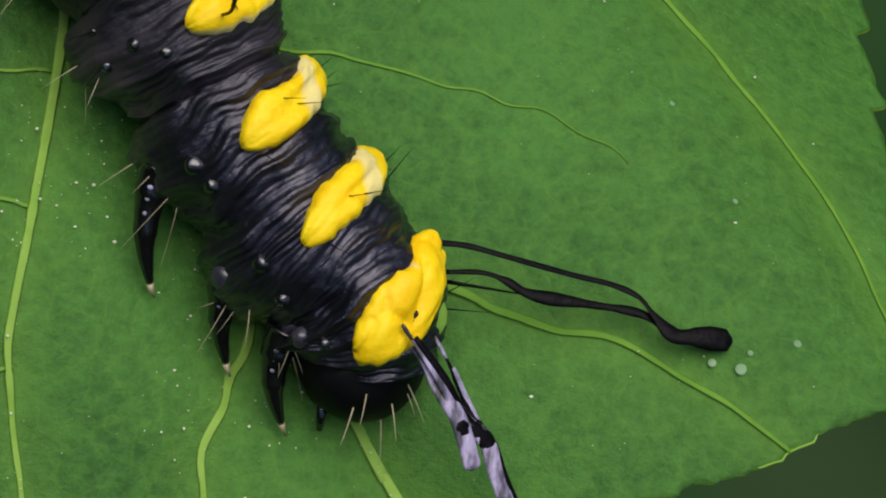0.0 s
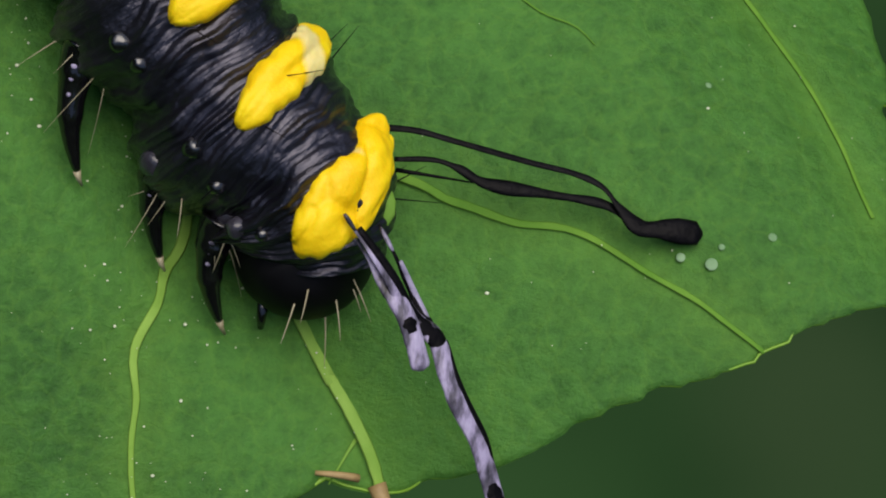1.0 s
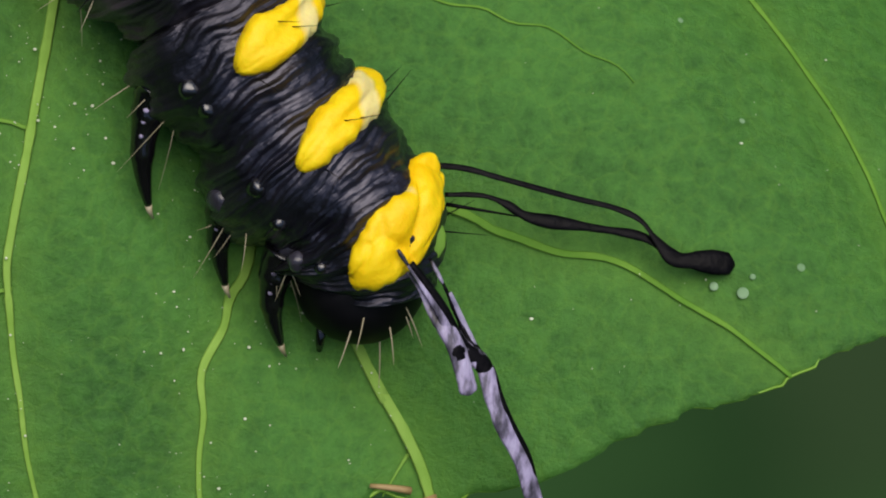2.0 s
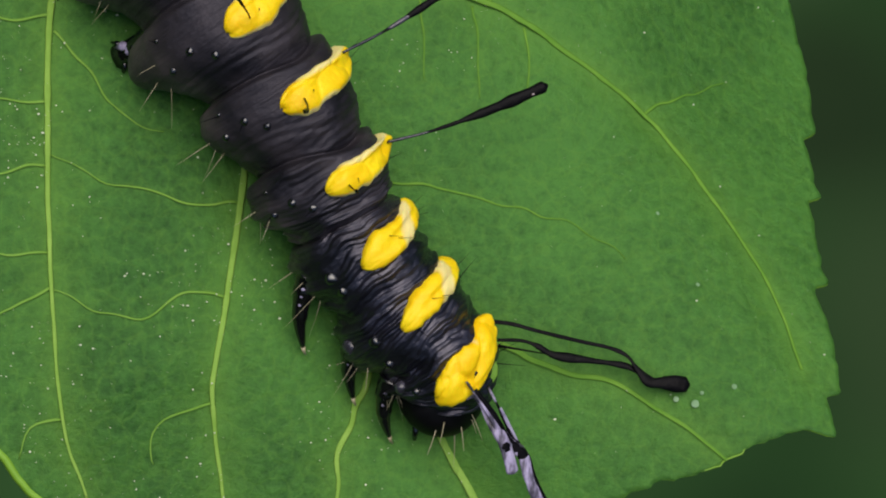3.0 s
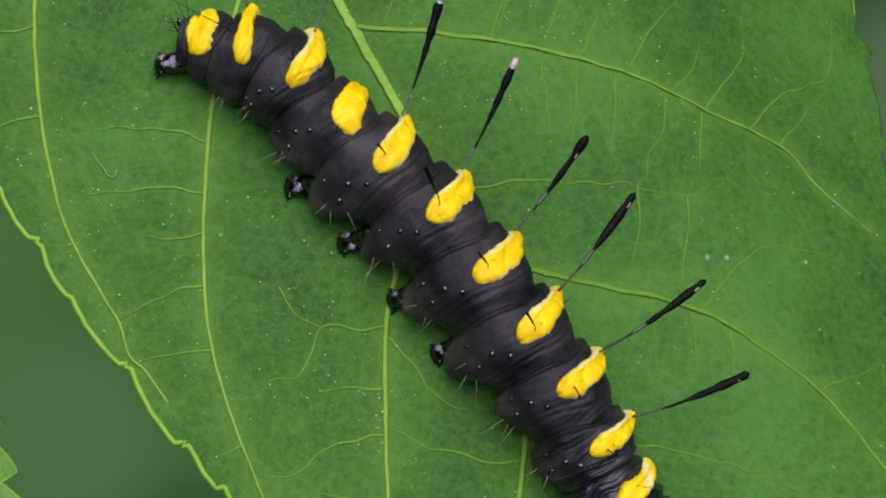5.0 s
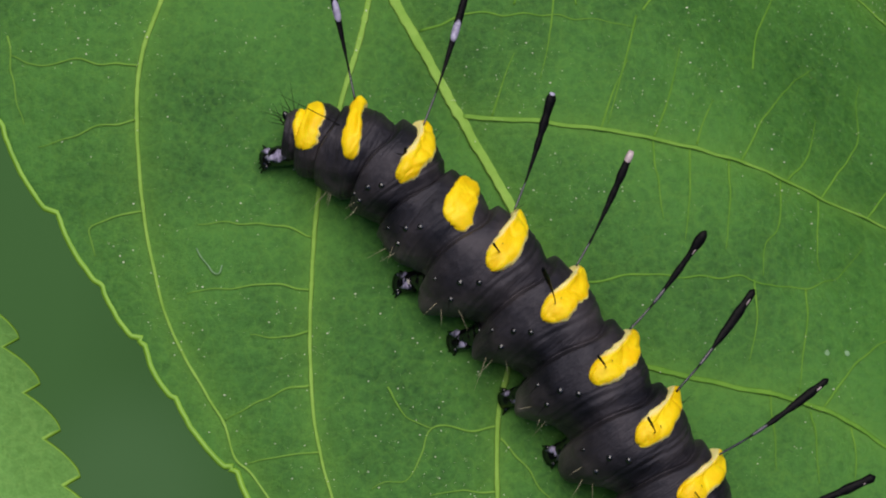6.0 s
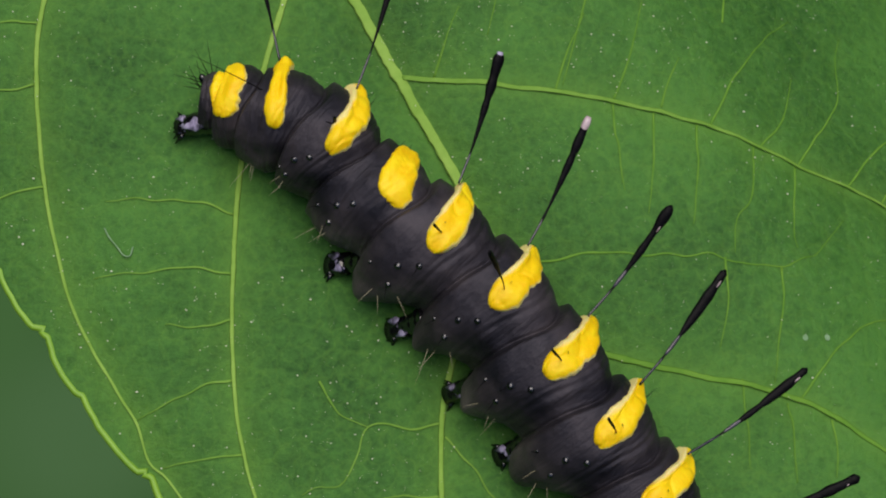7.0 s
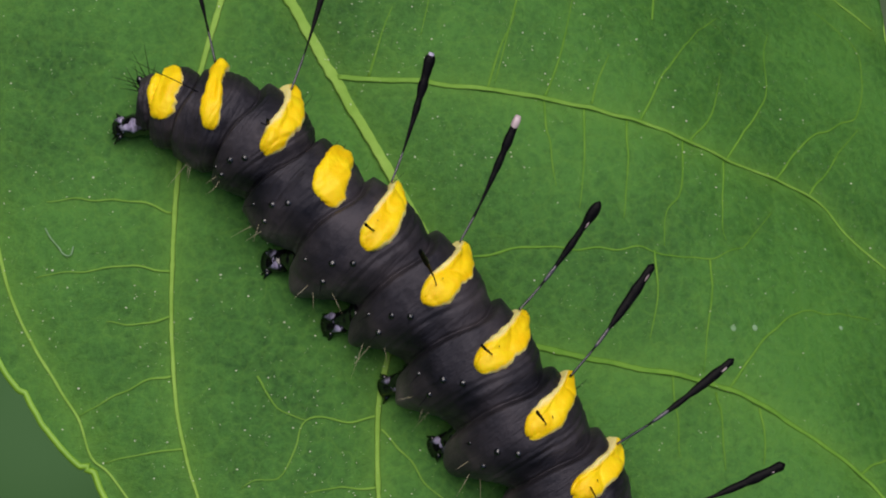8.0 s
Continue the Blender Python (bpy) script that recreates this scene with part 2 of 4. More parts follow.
EDGE_TIP = [(39.9, 0.0), (39.95, 0.6), (40.3, 1.4), (40.4, 2.3), (40.3, 3.1), (40.35, 3.8), (40.4, 4.7), (40.75, 5.6), (40.8, 6.6), (40.7, 7.5), (40.9, 8.4), (41.1, 9.2), (41.8, 9.9)]
EDGE_RIGHT = [(41.1, 10.4), (40.6, 10.5), (40.8, 11.1), (39.9, 11.8), (38.9, 12.4), (37.6, 12.8), (37.7, 13.6), (37.2, 13.7), (36.3, 14.3), (35.1, 15.1), (35.2, 15.8), (34.7, 15.9),
              (33.2, 16.8), (33.2, 17.6), (32.5, 18), (31.4, 18.9), (30, 19.8), (27.3, 20.6), (24.3, 21.5), (23.8, 21.1), (21, 22.6), (20.9, 23.3), (20.4, 23.2), (16.5, 25.05),
              (16.3, 25.75), (15, 25.45), (10.5, 27.75), (10, 28.35), (5, 30.15), (-5, 32.15), (-14, 31.15), (-22, 26.15), (-28, 18.15), (-32, 8.15)]
EDGE_LEFT = [(-33, 0), (-30, -8), (-22, -14), (-12, -17), (-6, -17.9), (-2.6, -17.6), (1.7, -17.55), (2, -17.15), (5.5, -17.05), (5.7, -16.85), (8.7, -16.65), (8.6, -16.35),
             (11.3, -16.45), (11.5, -16.25), (15.3, -15.65), (15.1, -15.35), (19.5, -15.05), (19.2, -14.65), (21.8, -14.45), (21.7, -14.15), (23.7, -14.05), (25.6, -13.8), (25.6, -13.4), (29.2, -12.8),
             (28.9, -12.6), (30.4, -12.4), (31.9, -12), (34.2, -10.4), (34.2, -10), (36.6, -7.6), (36.6, -7.2), (38.2, -4.5), (38.2, -4.2), (39, -2.1), (39, -1)]


def outline(points, centre, count):
    """Radius of the leaf's margin round the centre at even steps of angle, with a slightly ragged line."""
    dense = []
    closed = points + points[:1]
    for (u0, v0), (u1, v1) in zip(closed, closed[1:]):
        for k in range(30):
            f = k / 30
            u, v = u0 + (u1 - u0) * f, v0 + (v1 - v0) * f
            bow = 0.06 * math.hypot(u1 - u0, v1 - v0) * 4 * f * (1 - f)
            out = Vector((u - centre[0], v - centre[1])).normalized()
            u, v = u + out.x * bow, v + out.y * bow
            dense.append((math.atan2(v - centre[1], u - centre[0]), math.hypot(u - centre[0], v - centre[1]) + 0.05 * noise.noise(Vector((u * 2.2, v * 2.2, 2)))))
    dense.sort()
    ang, rad = np.array([a for a, _ in dense]), np.array([r for _, r in dense])
    return np.interp(np.linspace(-math.pi, math.pi, count, endpoint=False), ang, rad, period=2 * math.pi)


LEAF_MID = (16.0, 3.0)
MIDRIB = [(-32, 0.0), (-10, -0.1), (0.0, 0.0), (10.1, 0.2), (22, 0.3), (36.0, 0.0), (37.3, 0.0), (38.7, 0.0), (40.1, -0.25)]
SIDE_VEINS = [
    [(-24, 0.2), (-18, 8), (-9, 18), (-2, 24), (4, 28)],
    [(-14, 0.2), (-5, 11), (0.5, 17.4), (5.5, 21.3), (10.1, 23.8), (13.3, 25.7)],
    [(5.8, 0.2), (7.7, 2.9), (9.2, 5.0), (10.7, 7.1), (13.1, 10.3), (16.1, 13.5), (19.0, 16.7), (21.4, 17.5), (24.5, 19.2)],
    [(17.8, 0.2), (19.4, 2.0), (21.6, 4.5), (24.4, 7.8), (27.0, 9.6), (29.8, 11.1), (31.6, 11.4), (33.7, 11.5), (36.3, 11.4), (38.1, 11.0), (39.6, 10.4)],
    [(32.0, 0.2), (34.4, 2.7), (35.3, 3.3), (36.2, 4.0), (37.0, 4.9), (38.4, 5.6), (39.4, 6.1), (40.8, 6.5)],
    [(31.4, 0.0), (33.4, -1.3), (33.9, -2.0), (34.4, -2.4), (35.0, -3.2), (35.9, -3.6), (36.7, -4.1), (38.0, -4.6)],
    [(22.4, 0.2), (25.7, -1.8), (28.7, -4.0), (30.7, -5.5), (31.8, -6.1), (34.3, -6.9), (36.4, -7.4)],
    [(12.4, 0.2), (16.6, -3.4), (18.7, -5.1), (22.5, -7.1), (26.1, -8.8), (30.1, -10.4), (32.6, -10.7)],
    [(-2.4, 0.2), (0.6, -2.2), (3.1, -4.5), (6.3, -7.2), (10.5, -9.7), (13.4, -11.1), (16.2, -12.1), (19.6, -12.7), (23.9, -13.1)],
    [(-14, 0.0), (-8, -6), (-4.3, -9.5), (-2.4, -11.3), (0.1, -12.7), (4.1, -14.2), (7.9, -15.1), (10.2, -15.2), (12.0, -15.1), (13.4, -15.0), (14.9, -15.2), (15.8, -14.9), (17.5, -14.7)],
]
SMALL_VEINS = [
    [(14.4, 0.3), (15.1, 1.7), (15.5, 3.1), (16.3, 4.7), (17.2, 6.2), (18.1, 7.9), (18.9, 8.9), (19.4, 9.6), (19.6, 10.8), (19.4, 12.3), (18.8, 14.1)],
    [(1.5, 0.3), (2.2, 3.0), (4.4, 6.8), (5.6, 8.6)],
    [(26.9, 0.3), (28.2, 2.2), (29.8, 4.2), (30.8, 5.3), (31.9, 6.4), (32.8, 6.9), (33.8, 7.3)],
    # branches of the side veins on the near half
    [(31.8, -6.0), (31.5, -7.1), (31.6, -8.0), (32.6, -8.5)],
    [(29.0, -4.2), (28.4, -5.3), (28.4, -6.6), (28.1, -7.5), (27.3, -8.2), (26.4, -8.9)],
    [(26.6, -2.5), (25.8, -3.9), (24.5, -5.6), (23.4, -6.5), (22.6, -7.1)],
    [(19.3, -5.3), (21.1, -4.8), (22.4, -4.6), (23.5, -3.6)],
    [(18.8, -5.1), (18.2, -6.4), (17.6, -7.7), (18.4, -8.6), (18.9, -9.5), (18.7, -11.0)],
    [(15.1, -8.4), (16.7, -8.5), (17.6, -7.7)],
    [(21.2, -6.4), (20.5, -7.5), (20.0, -9.0)],
    [(22.9, -7.3), (22.4, -8.9), (22.3, -10.0), (22.6, -11.1), (22.2, -12.7)],
    [(25.4, -8.5), (24.7, -9.8), (23.9, -11.0)],
    [(26.3, -8.9), (26.3, -10.4), (26.5, -11.8), (25.6, -12.6), (24.7, -13.0)],
    [(26.5, -11.8), (27.7, -12.2), (28.8, -12.5)],
    [(30.1, -10.4), (29.8, -11.3), (30.5, -12.0)],
    [(20.5, -12.7), (20.5, -13.9)],
    [(0.1, -12.8), (-0.5, -14.5), (-0.7, -15.7), (-0.9, -16.7)],
    [(-2.1, -11.6), (-3.2, -13.3), (-4.3, -15.4), (-5.0, -16.2)],
    [(-6.0, -15.8), (-4.1, -16.5), (-2.1, -16.8)],
    [(3.8, -14.1), (3.4, -15.5), (3.3, -16.3), (4.5, -16.6)],
    [(7.9, -8.3), (6.7, -9.9), (5.4, -12.4)],
    [(10.1, -9.5), (9.0, -11.1), (8.2, -13.0), (7.9, -14.1)],
    [(11.7, -10.3), (10.7, -12.6)],
    [(13.6, -11.2), (13.3, -12.4), (13.3, -13.9), (13.3, -14.9)],
    [(16.4, -12.1), (15.9, -13.4), (15.3, -14.8)],
    [(38.6, -0.1), (38.9, -0.6), (39.1, -1.0)],
    # branches on the far half
    [(10.5, 7.0), (9.5, 8.2), (8.5, 9.2), (7.3, 10.3)],
    [(11.7, 8.6), (10.8, 9.5), (10.0, 10.6)],
    [(13.1, 10.3), (12.0, 12.0), (11.1, 13.9), (10.4, 15.7), (10.2, 17.2)],
    [(14.7, 12.0), (14.0, 13.9), (12.5, 15.6)],
    [(15.9, 13.5), (15.0, 15.7), (14.1, 17.4), (12.5, 18.5), (11.7, 19.4)],
    [(17.7, 15.3), (17.0, 17.2), (16.6, 18.7), (16.7, 21.0), (16.1, 22.5), (14.2, 23.9), (12.9, 23.7), (11.5, 22.8)],
    [(9.2, 5.0), (8.0, 6.2), (6.8, 7.7)],
    [(18.9, 16.6), (17.9, 19.2), (17.2, 21.4)],
    [(11.6, 8.3), (13.7, 7.0), (15.2, 5.9)],
    [(12.8, 9.8), (14.7, 8.6), (16.4, 7.3)],
    [(14.5, 11.8), (16.4, 10.3), (16.9, 9.2), (18.0, 8.4)],
    [(15.9, 13.3), (18.0, 11.6), (19.1, 11.0)],
    [(10.5, 6.9), (12.2, 6.2), (14.0, 5.5)],
    [(24.3, 7.8), (23.6, 9.3), (23.1, 11.0), (23.0, 12.8), (23.8, 14.4), (24.7, 16.0)],
    [(19.5, 9.8), (20.7, 9.1), (22.2, 7.9), (23.3, 7.1)],
    [(18.0, 7.9), (19.7, 7.0), (21.1, 5.8)],
    [(29.9, 11.2), (29.9, 12.8), (30.2, 15.2)],
    [(25.5, 8.6), (26.8, 8.0), (27.7, 7.3)],
    [(24.1, 7.3), (25.6, 6.6), (27.0, 5.9)],
    [(22.7, 5.9), (24.3, 5.2), (25.7, 4.5)],
    [(6.3, 1.4), (5.0, 2.6), (4.4, 3.3)],
    [(9.3, 13.6), (7.7, 15.1), (6.0, 17.6), (4.5, 19.0)],
    [(2.4, 4.3), (1.2, 5.4), (0.1, 6.6)],
    [(3.6, 6.8), (2.2, 7.5), (1.2, 8.5)],
    [(5.1, 9.2), (7.1, 7.3), (9.1, 5.4)],
    [(2.9, 6.0), (4.4, 5.0), (5.9, 3.8)],
    [(5.0, 9.6), (3.7, 12.0), (2.4, 13.7)],
]


def smooth_line(points, step=0.35):
    out = []
    for i in range(len(points) - 1):
        n = max(2, int(math.dist(points[i], points[i + 1]) / step))
        out += [catmull(points, i + k / n) for k in range(n)]
    return out + [Vector(points[-1])]


def ladder(a, b, count, rng):
    """Thin kinked veins from one side vein straight across to the next."""
    la, lb = smooth_line(a), smooth_line(b)
    out = []
    for i in range(count):
        f = 0.1 + 0.86 * (i + rng.uniform(-0.25, 0.25)) / count
        p = la[int(f * (len(la) - 1))]
        q = min(lb, key=lambda c: (c[0] - p[0] - 1.0) ** 2 + (c[1] - p[1]) ** 2)
        gap = math.dist(p[:2], q[:2])
        if gap > 9:
            continue
        reach = rng.choice((1.0, 1.0, 0.7, 0.5))
        pts, bow = [], rng.uniform(-0.12, 0.05) * gap
        for k in range(6):
            g = k / 5 * reach
            w = rng.uniform(-0.06, 0.06) * gap if k else 0.0
            pts.append((p[0] + (q[0] - p[0]) * g + w + bow * math.sin(math.pi * g), p[1] + (q[1] - p[1]) * g + w * rng.uniform(-1, 1)))
        out.append(pts)
        if p[1] > 0 and rng.random() < 0.5:
            c = pts[rng.choice((2, 3))]
            out.append([c, (c[0] + rng.uniform(0.5, 1.2), c[1] + rng.uniform(-0.5, 0.5)), (c[0] + rng.uniform(1.4, 2.2), c[1] + rng.uniform(-0.6, 0.6))])
    return out


def all_fine_veins():
    rng = random.Random(4)
    right = SIDE_VEINS[:5]
    out = []
    for (a, b), count in zip(zip(right, right[1:]), (14, 11, 7, 0)):
        out += ladder(b, a, count, rng)
    return out


FINE_VEINS = all_fine_veins()


def dip_at(distance):
    return 0.12 * (1 - np.exp(-(distance / 0.9) ** 2)) - 0.12


def vein_field(uv, main_only=False):
    """Distance from each place to the nearest main vein, and to the nearest fine one."""
    best = []
    for lines, step in (([MIDRIB] + SIDE_VEINS, 0.25), (SMALL_VEINS + FINE_VEINS, 0.5))[:1 if main_only else 2]:
        pts = np.array([tuple(p)[:2] for ln in lines for p in smooth_line(ln, step)])
        d = np.full(len(uv), 9.0)
        for i in range(0, len(uv), 4000):
            d[i:i + 4000] = np.sqrt(((uv[i:i + 4000, None, :] - pts[None]) ** 2).sum(-1)).min(1)
        best.append(d)
    return best


def leaf_blade(parent):
    count, rings = 1100, 120
    rim = outline(EDGE_TIP + EDGE_RIGHT + EDGE_LEFT, LEAF_MID, count)
    turn = np.linspace(-math.pi, math.pi, count, endpoint=False)
    tip_side = np.clip((turn + 0.1) / 0.15, 0, 1) * np.clip((0.6 - turn) / 0.15, 0, 1)
    rim = rim + tip_side * (0.1 * ((turn * 37) % 1.0) ** 1.2 - 0.04)
    share = (np.arange(1, rings + 1) / rings)[:, None]
    uu, vv = LEAF_MID[0] + share * (rim * np.cos(turn))[None], LEAF_MID[1] + share * (rim * np.sin(turn))[None]
    flat = np.stack([uu.ravel(), vv.ravel()], 1)
    main, small = vein_field(flat)
    relief = dip_at(main) + 0.07 * (1 - np.exp(-(small / 0.55) ** 2)) - 0.07
    glow = np.clip(np.exp(-main / 0.55) + 0.35 * np.exp(-small / 0.22), 0, 1)
    verts, faces = [], []
    for thick in (0.0, -0.2):
        base = len(verts)
        verts.append(on_leaf(*LEAF_MID, thick))
        verts += [on_leaf(u, v, thick + h) for (u, v), h in zip(flat, relief)]
        for k in range(count):
            n = (k + 1) % count
            faces.append((base, base + 1 + k, base + 1 + n))
            for j in range(rings - 1):
                a = base + 1 + j * count
                faces.append((a + k, a + count + k, a + count + n, a + n))
    last = 1 + (rings - 1) * count
    under = last + 1 + rings * count
    for k in range(count):
        n = (k + 1) % count
        faces.append((last + k, under + k, under + n, last + n))
    me = bpy.data.meshes.new("blade")
    me.from_pydata([v * MM for v in verts], [], faces)
    near = np.concatenate([[0], glow, [0], glow])
    layer = me.uv_layers.new(name="near_vein")
    loop_vert = np.empty(len(me.loops), dtype=np.int32)
    me.loops.foreach_get("vertex_index", loop_vert)
    values = np.zeros((len(me.loops), 2), dtype=np.float32)
    values[:, 0] = near[loop_vert]
    layer.data.foreach_set("uv", values.ravel())
    me.materials.append(LEAF)
    me.polygons.foreach_set("use_smooth", np.ones(len(me.polygons), dtype=bool))
    blade = new("blade", me)
    blade.parent = parent
    line, wide = [], []
    for k in range(count + 1):
        w, r = turn[k % count], rim[k % count]
        u, v = LEAF_MID[0] + (r - 0.02) * math.cos(w), LEAF_MID[1] + (r - 0.02) * math.sin(w)
        line.append(on_leaf(u, v, -0.1))
        wide.append(0.14 if v < -3 and u < 37 else 0.06 if u < 39 else 0.03)
    bm = tube(line, lambda t: wide[int(round(t * count))], 6)
    part("rim", bm, RIM, parent, "pale yellow-green serrated rim")


def vein(parent, name, points, r0, r1, mat, lift=0.0, flat=0.45, wobble=0.05, follow=False):
    places = []
    for q in smooth_line(points, 0.2):
        wob = wobble * noise.noise(Vector((q[0] * 0.9, q[1] * 0.9, 5.0)))
        places.append((q[0] + wob, q[1] - wob))
    dip = dip_at(vein_field(np.array(places), True)[0]) - 0.07 if follow else [0.0] * len(places)
    line = [on_leaf(u, v, lift + h) for (u, v), h in zip(places, dip)]
    rough = [1 + 0.2 * noise.noise(Vector((i * 0.55, points[0][0], 1.0))) + 0.22 * noise.noise(Vector((i * 1.7, points[0][1], 4.0))) for i in range(len(line))]
    part(name, tube(line, lambda t: (r0 + (r1 - r0) * t) * rough[int(round(t * (len(line) - 1)))], 8, flat), mat, parent)


def build_leaf():
    leaf = tagged(new("leaf"), "large green serrated leaf with pale raised veins", "leaf")
    leaf_blade(leaf)
    vein(leaf, "midrib", MIDRIB, 0.36, 0.13, VEIN, -0.05, 0.2)
    for line in SIDE_VEINS:
        near, tip = line[1][1] < 0, line[0][0] > 15
        vein(leaf, "side_vein", line, 0.14 if near else 0.13 if tip else 0.11, 0.05 if tip else 0.04, VEIN if near else VEIN_MID if tip else VEIN_FINE, -0.075, 0.16)
    for line in SMALL_VEINS:
        vein(leaf, "branch_vein", line, 0.046 if line[0][1] < 0 else 0.05, 0.016, VEIN_FINE if line[0][1] < 0 else VEIN_MID, 0.062 if line[0][1] < 0 else 0.042, 0.16, 0.2, True)
    for line in FINE_VEINS:
        vein(leaf, "fine_vein", line, 0.032, 0.012, VEIN_THIN, 0.034, 0.16, 0.3, True)
    stub = [on_leaf(39.6 + 0.16 * k, -0.2 - 0.03 * k, -0.05 + 0.02 * k) for k in range(6)]
    part("leaf_tip", tube(stub, lambda t: 0.2 - 0.07 * t, 10), BROWN, leaf, "dry brown tip of the midrib")
    curl = [on_leaf(39.3 - 0.1 * k, -0.5 - 0.14 * k, 0.05 + 0.1 * math.sin(k * 0.6)) for k in range(6)]
    part("leaf_shred", tube(curl, lambda t: 0.09 - 0.04 * t, 8), BROWN, leaf, "small dry shred beside the tip")
    return leaf


build_leaf()

# ---- the caterpillar's body: s counts its segments from the head, phi turns from the back to its near side ----
AXIS = [(6.43, -17.13, 1.57, 1.31), (5.97, -15.76, 2.34, 1.75), (4.57, -14.12, 2.28, 1.96), (2.95, -11.99, 2.62, 1.85), (1.77, -10.05, 2.9, 2.09),
        (0.25, -7.57, 3.04, 2.21), (-1.62, -5.37, 3.23, 2.35), (-3.55, -2.86, 3.27, 2.33), (-5.63, -0.45, 3.25, 2.27), (-8.06, 1.57, 3.26, 2.26),
        (-10.04, 3.44, 2.91, 2.05), (-11.67, 5.16, 2.82, 2.14), (-13.58, 6.04, 2.38, 1.8), (-14.85, 6.49, 1.95, 1.42), (-15.78, 6.65, 1.75, 0.85)]
LEAN = radians(20)
FOLD = 0.22  # where the fold behind each segment lies


@lru_cache(maxsize=None)
def frame_at(s):
    c, c0, c1 = catmull(AXIS, s), catmull(AXIS, max(s - 0.1, 0)), catmull(AXIS, min(s + 0.1, 14))
    t = Vector((c1[0] - c0[0], c1[1] - c0[1], c1[2] - c0[2])).normalized()
    up = Vector((ACROSS[0] * math.sin(LEAN), ACROSS[1] * math.sin(LEAN), math.cos(LEAN)))
    back = (up - t * up.dot(t)).normalized()
    side = back.cross(t)
    if side.dot(Vector((-ACROSS[0], -ACROSS[1], 0))) < 0:
        side = -side
    return Vector(c[:3]), c[3], t, back, side


PROLEG_AT = (5.95, 6.93, 7.95, 8.97)  # the four segments that stand on prolegs


def skin(s, phi, lift=0.0, fine=True):
    c, r, t, back, side = frame_at(s)
    a = abs(phi)
    lobe = math.exp(-((a - 2.0) / 0.6) ** 2)
    d = (s - FOLD + 0.15 * math.exp(-(phi / 0.7) ** 2)) % 1.0
    d = d - 1 if d > 0.5 else d
    # a sharp fold behind each saddle, rising gently towards the next one, and a shallow one beside it
    back_fold = 0.04 * math.exp(-(phi / 0.9) ** 2) if s > 3.2 else 0.0
    depth = 0.13 if s > 3.2 else 0.06 * (1 - math.exp(-(phi / 1.0) ** 2))
    r *= 1.02 - (depth + back_fold + 0.07 * lobe) * math.exp(-(d / (0.035 if d < 0 else 0.19)) ** 2) + 0.012 * math.cos(2 * math.pi * (s + 0.27))
    if s > 3.2:
        r -= 0.085 * math.exp(-(d / 0.02) ** 2)
        r *= 1 - 0.022 * math.exp(-((d - 0.27) / 0.035) ** 2) - 0.012 * math.exp(-((d - 0.36) / 0.025) ** 2)
    swell = 0.5 + 0.5 * math.cos(2 * math.pi * (s + 0.12))
    r *= 1 + (0.19 * swell - 0.03) * lobe * (1 if s < 9.4 else max(0.2, 1 - 0.8 * (s - 9.4)))
    for at in PROLEG_AT:
        if abs(s - at) < 0.6:
            r += 0.65 * math.exp(-((s - at) / 0.24) ** 2) * math.exp(-((a - 2.42) / 0.36) ** 2)
    if fine:
        thorax = 1.0 if s < 3.6 else max(0.16, 1.0 - 0.7 * (s - 3.6))
        sway = 0.13 * noise.noise(Vector((s * 0.9, phi * 1.1, 1.0))) + 0.05 * noise.noise(Vector((s * 2.0, phi * 3.0, 4.0))) + 0.03 * phi
        amount = 0.75 + 0.9 * noise.noise(Vector((s * 2.3, phi * 1.7, 5.0)))
        r += 0.095 * thorax * amount * (1 - 2 * abs(math.sin(math.pi * 3.6 * (s + sway))) ** 1.2)
        r += 0.022 * thorax * amount * math.sin(2 * math.pi * 13.0 * (s + 1.15 * sway) + 2.0 * noise.noise(Vector((s * 5, phi * 4, 3.0))))
        r += 0.10 * thorax * noise.noise(Vector((s * 3.5 + 0.8 * phi, phi * 1.2, 2.0)))
        r += 0.05 * noise.noise(Vector((s * 3.0, phi * 3.0, 7.0))) + 0.012 * noise.noise(Vector((s * 12.0, phi * 9.0, 2.0)))
        r += 0.03 * lobe * noise.noise(Vector((s * 7.0, phi * 6.0, 12.0)))
    p = c + (back * math.cos(phi) + side * math.sin(phi)) * (r + lift)
    floor = leaf_height(*leaf_uv(p)) + 0.12
    if p.z < floor:
        p.z = floor
    return p


def skin_normal(s, phi):
    a = skin(s + 0.02, phi, 0, False) - skin(s - 0.02, phi, 0, False)
    b = skin(s, phi + 0.02, 0, False) - skin(s, phi - 0.02, 0, False)
    n = a.cross(b).normalized()
    return n if n.dot(skin(s, phi, 0, False) - frame_at(s)[0]) > 0 else -n


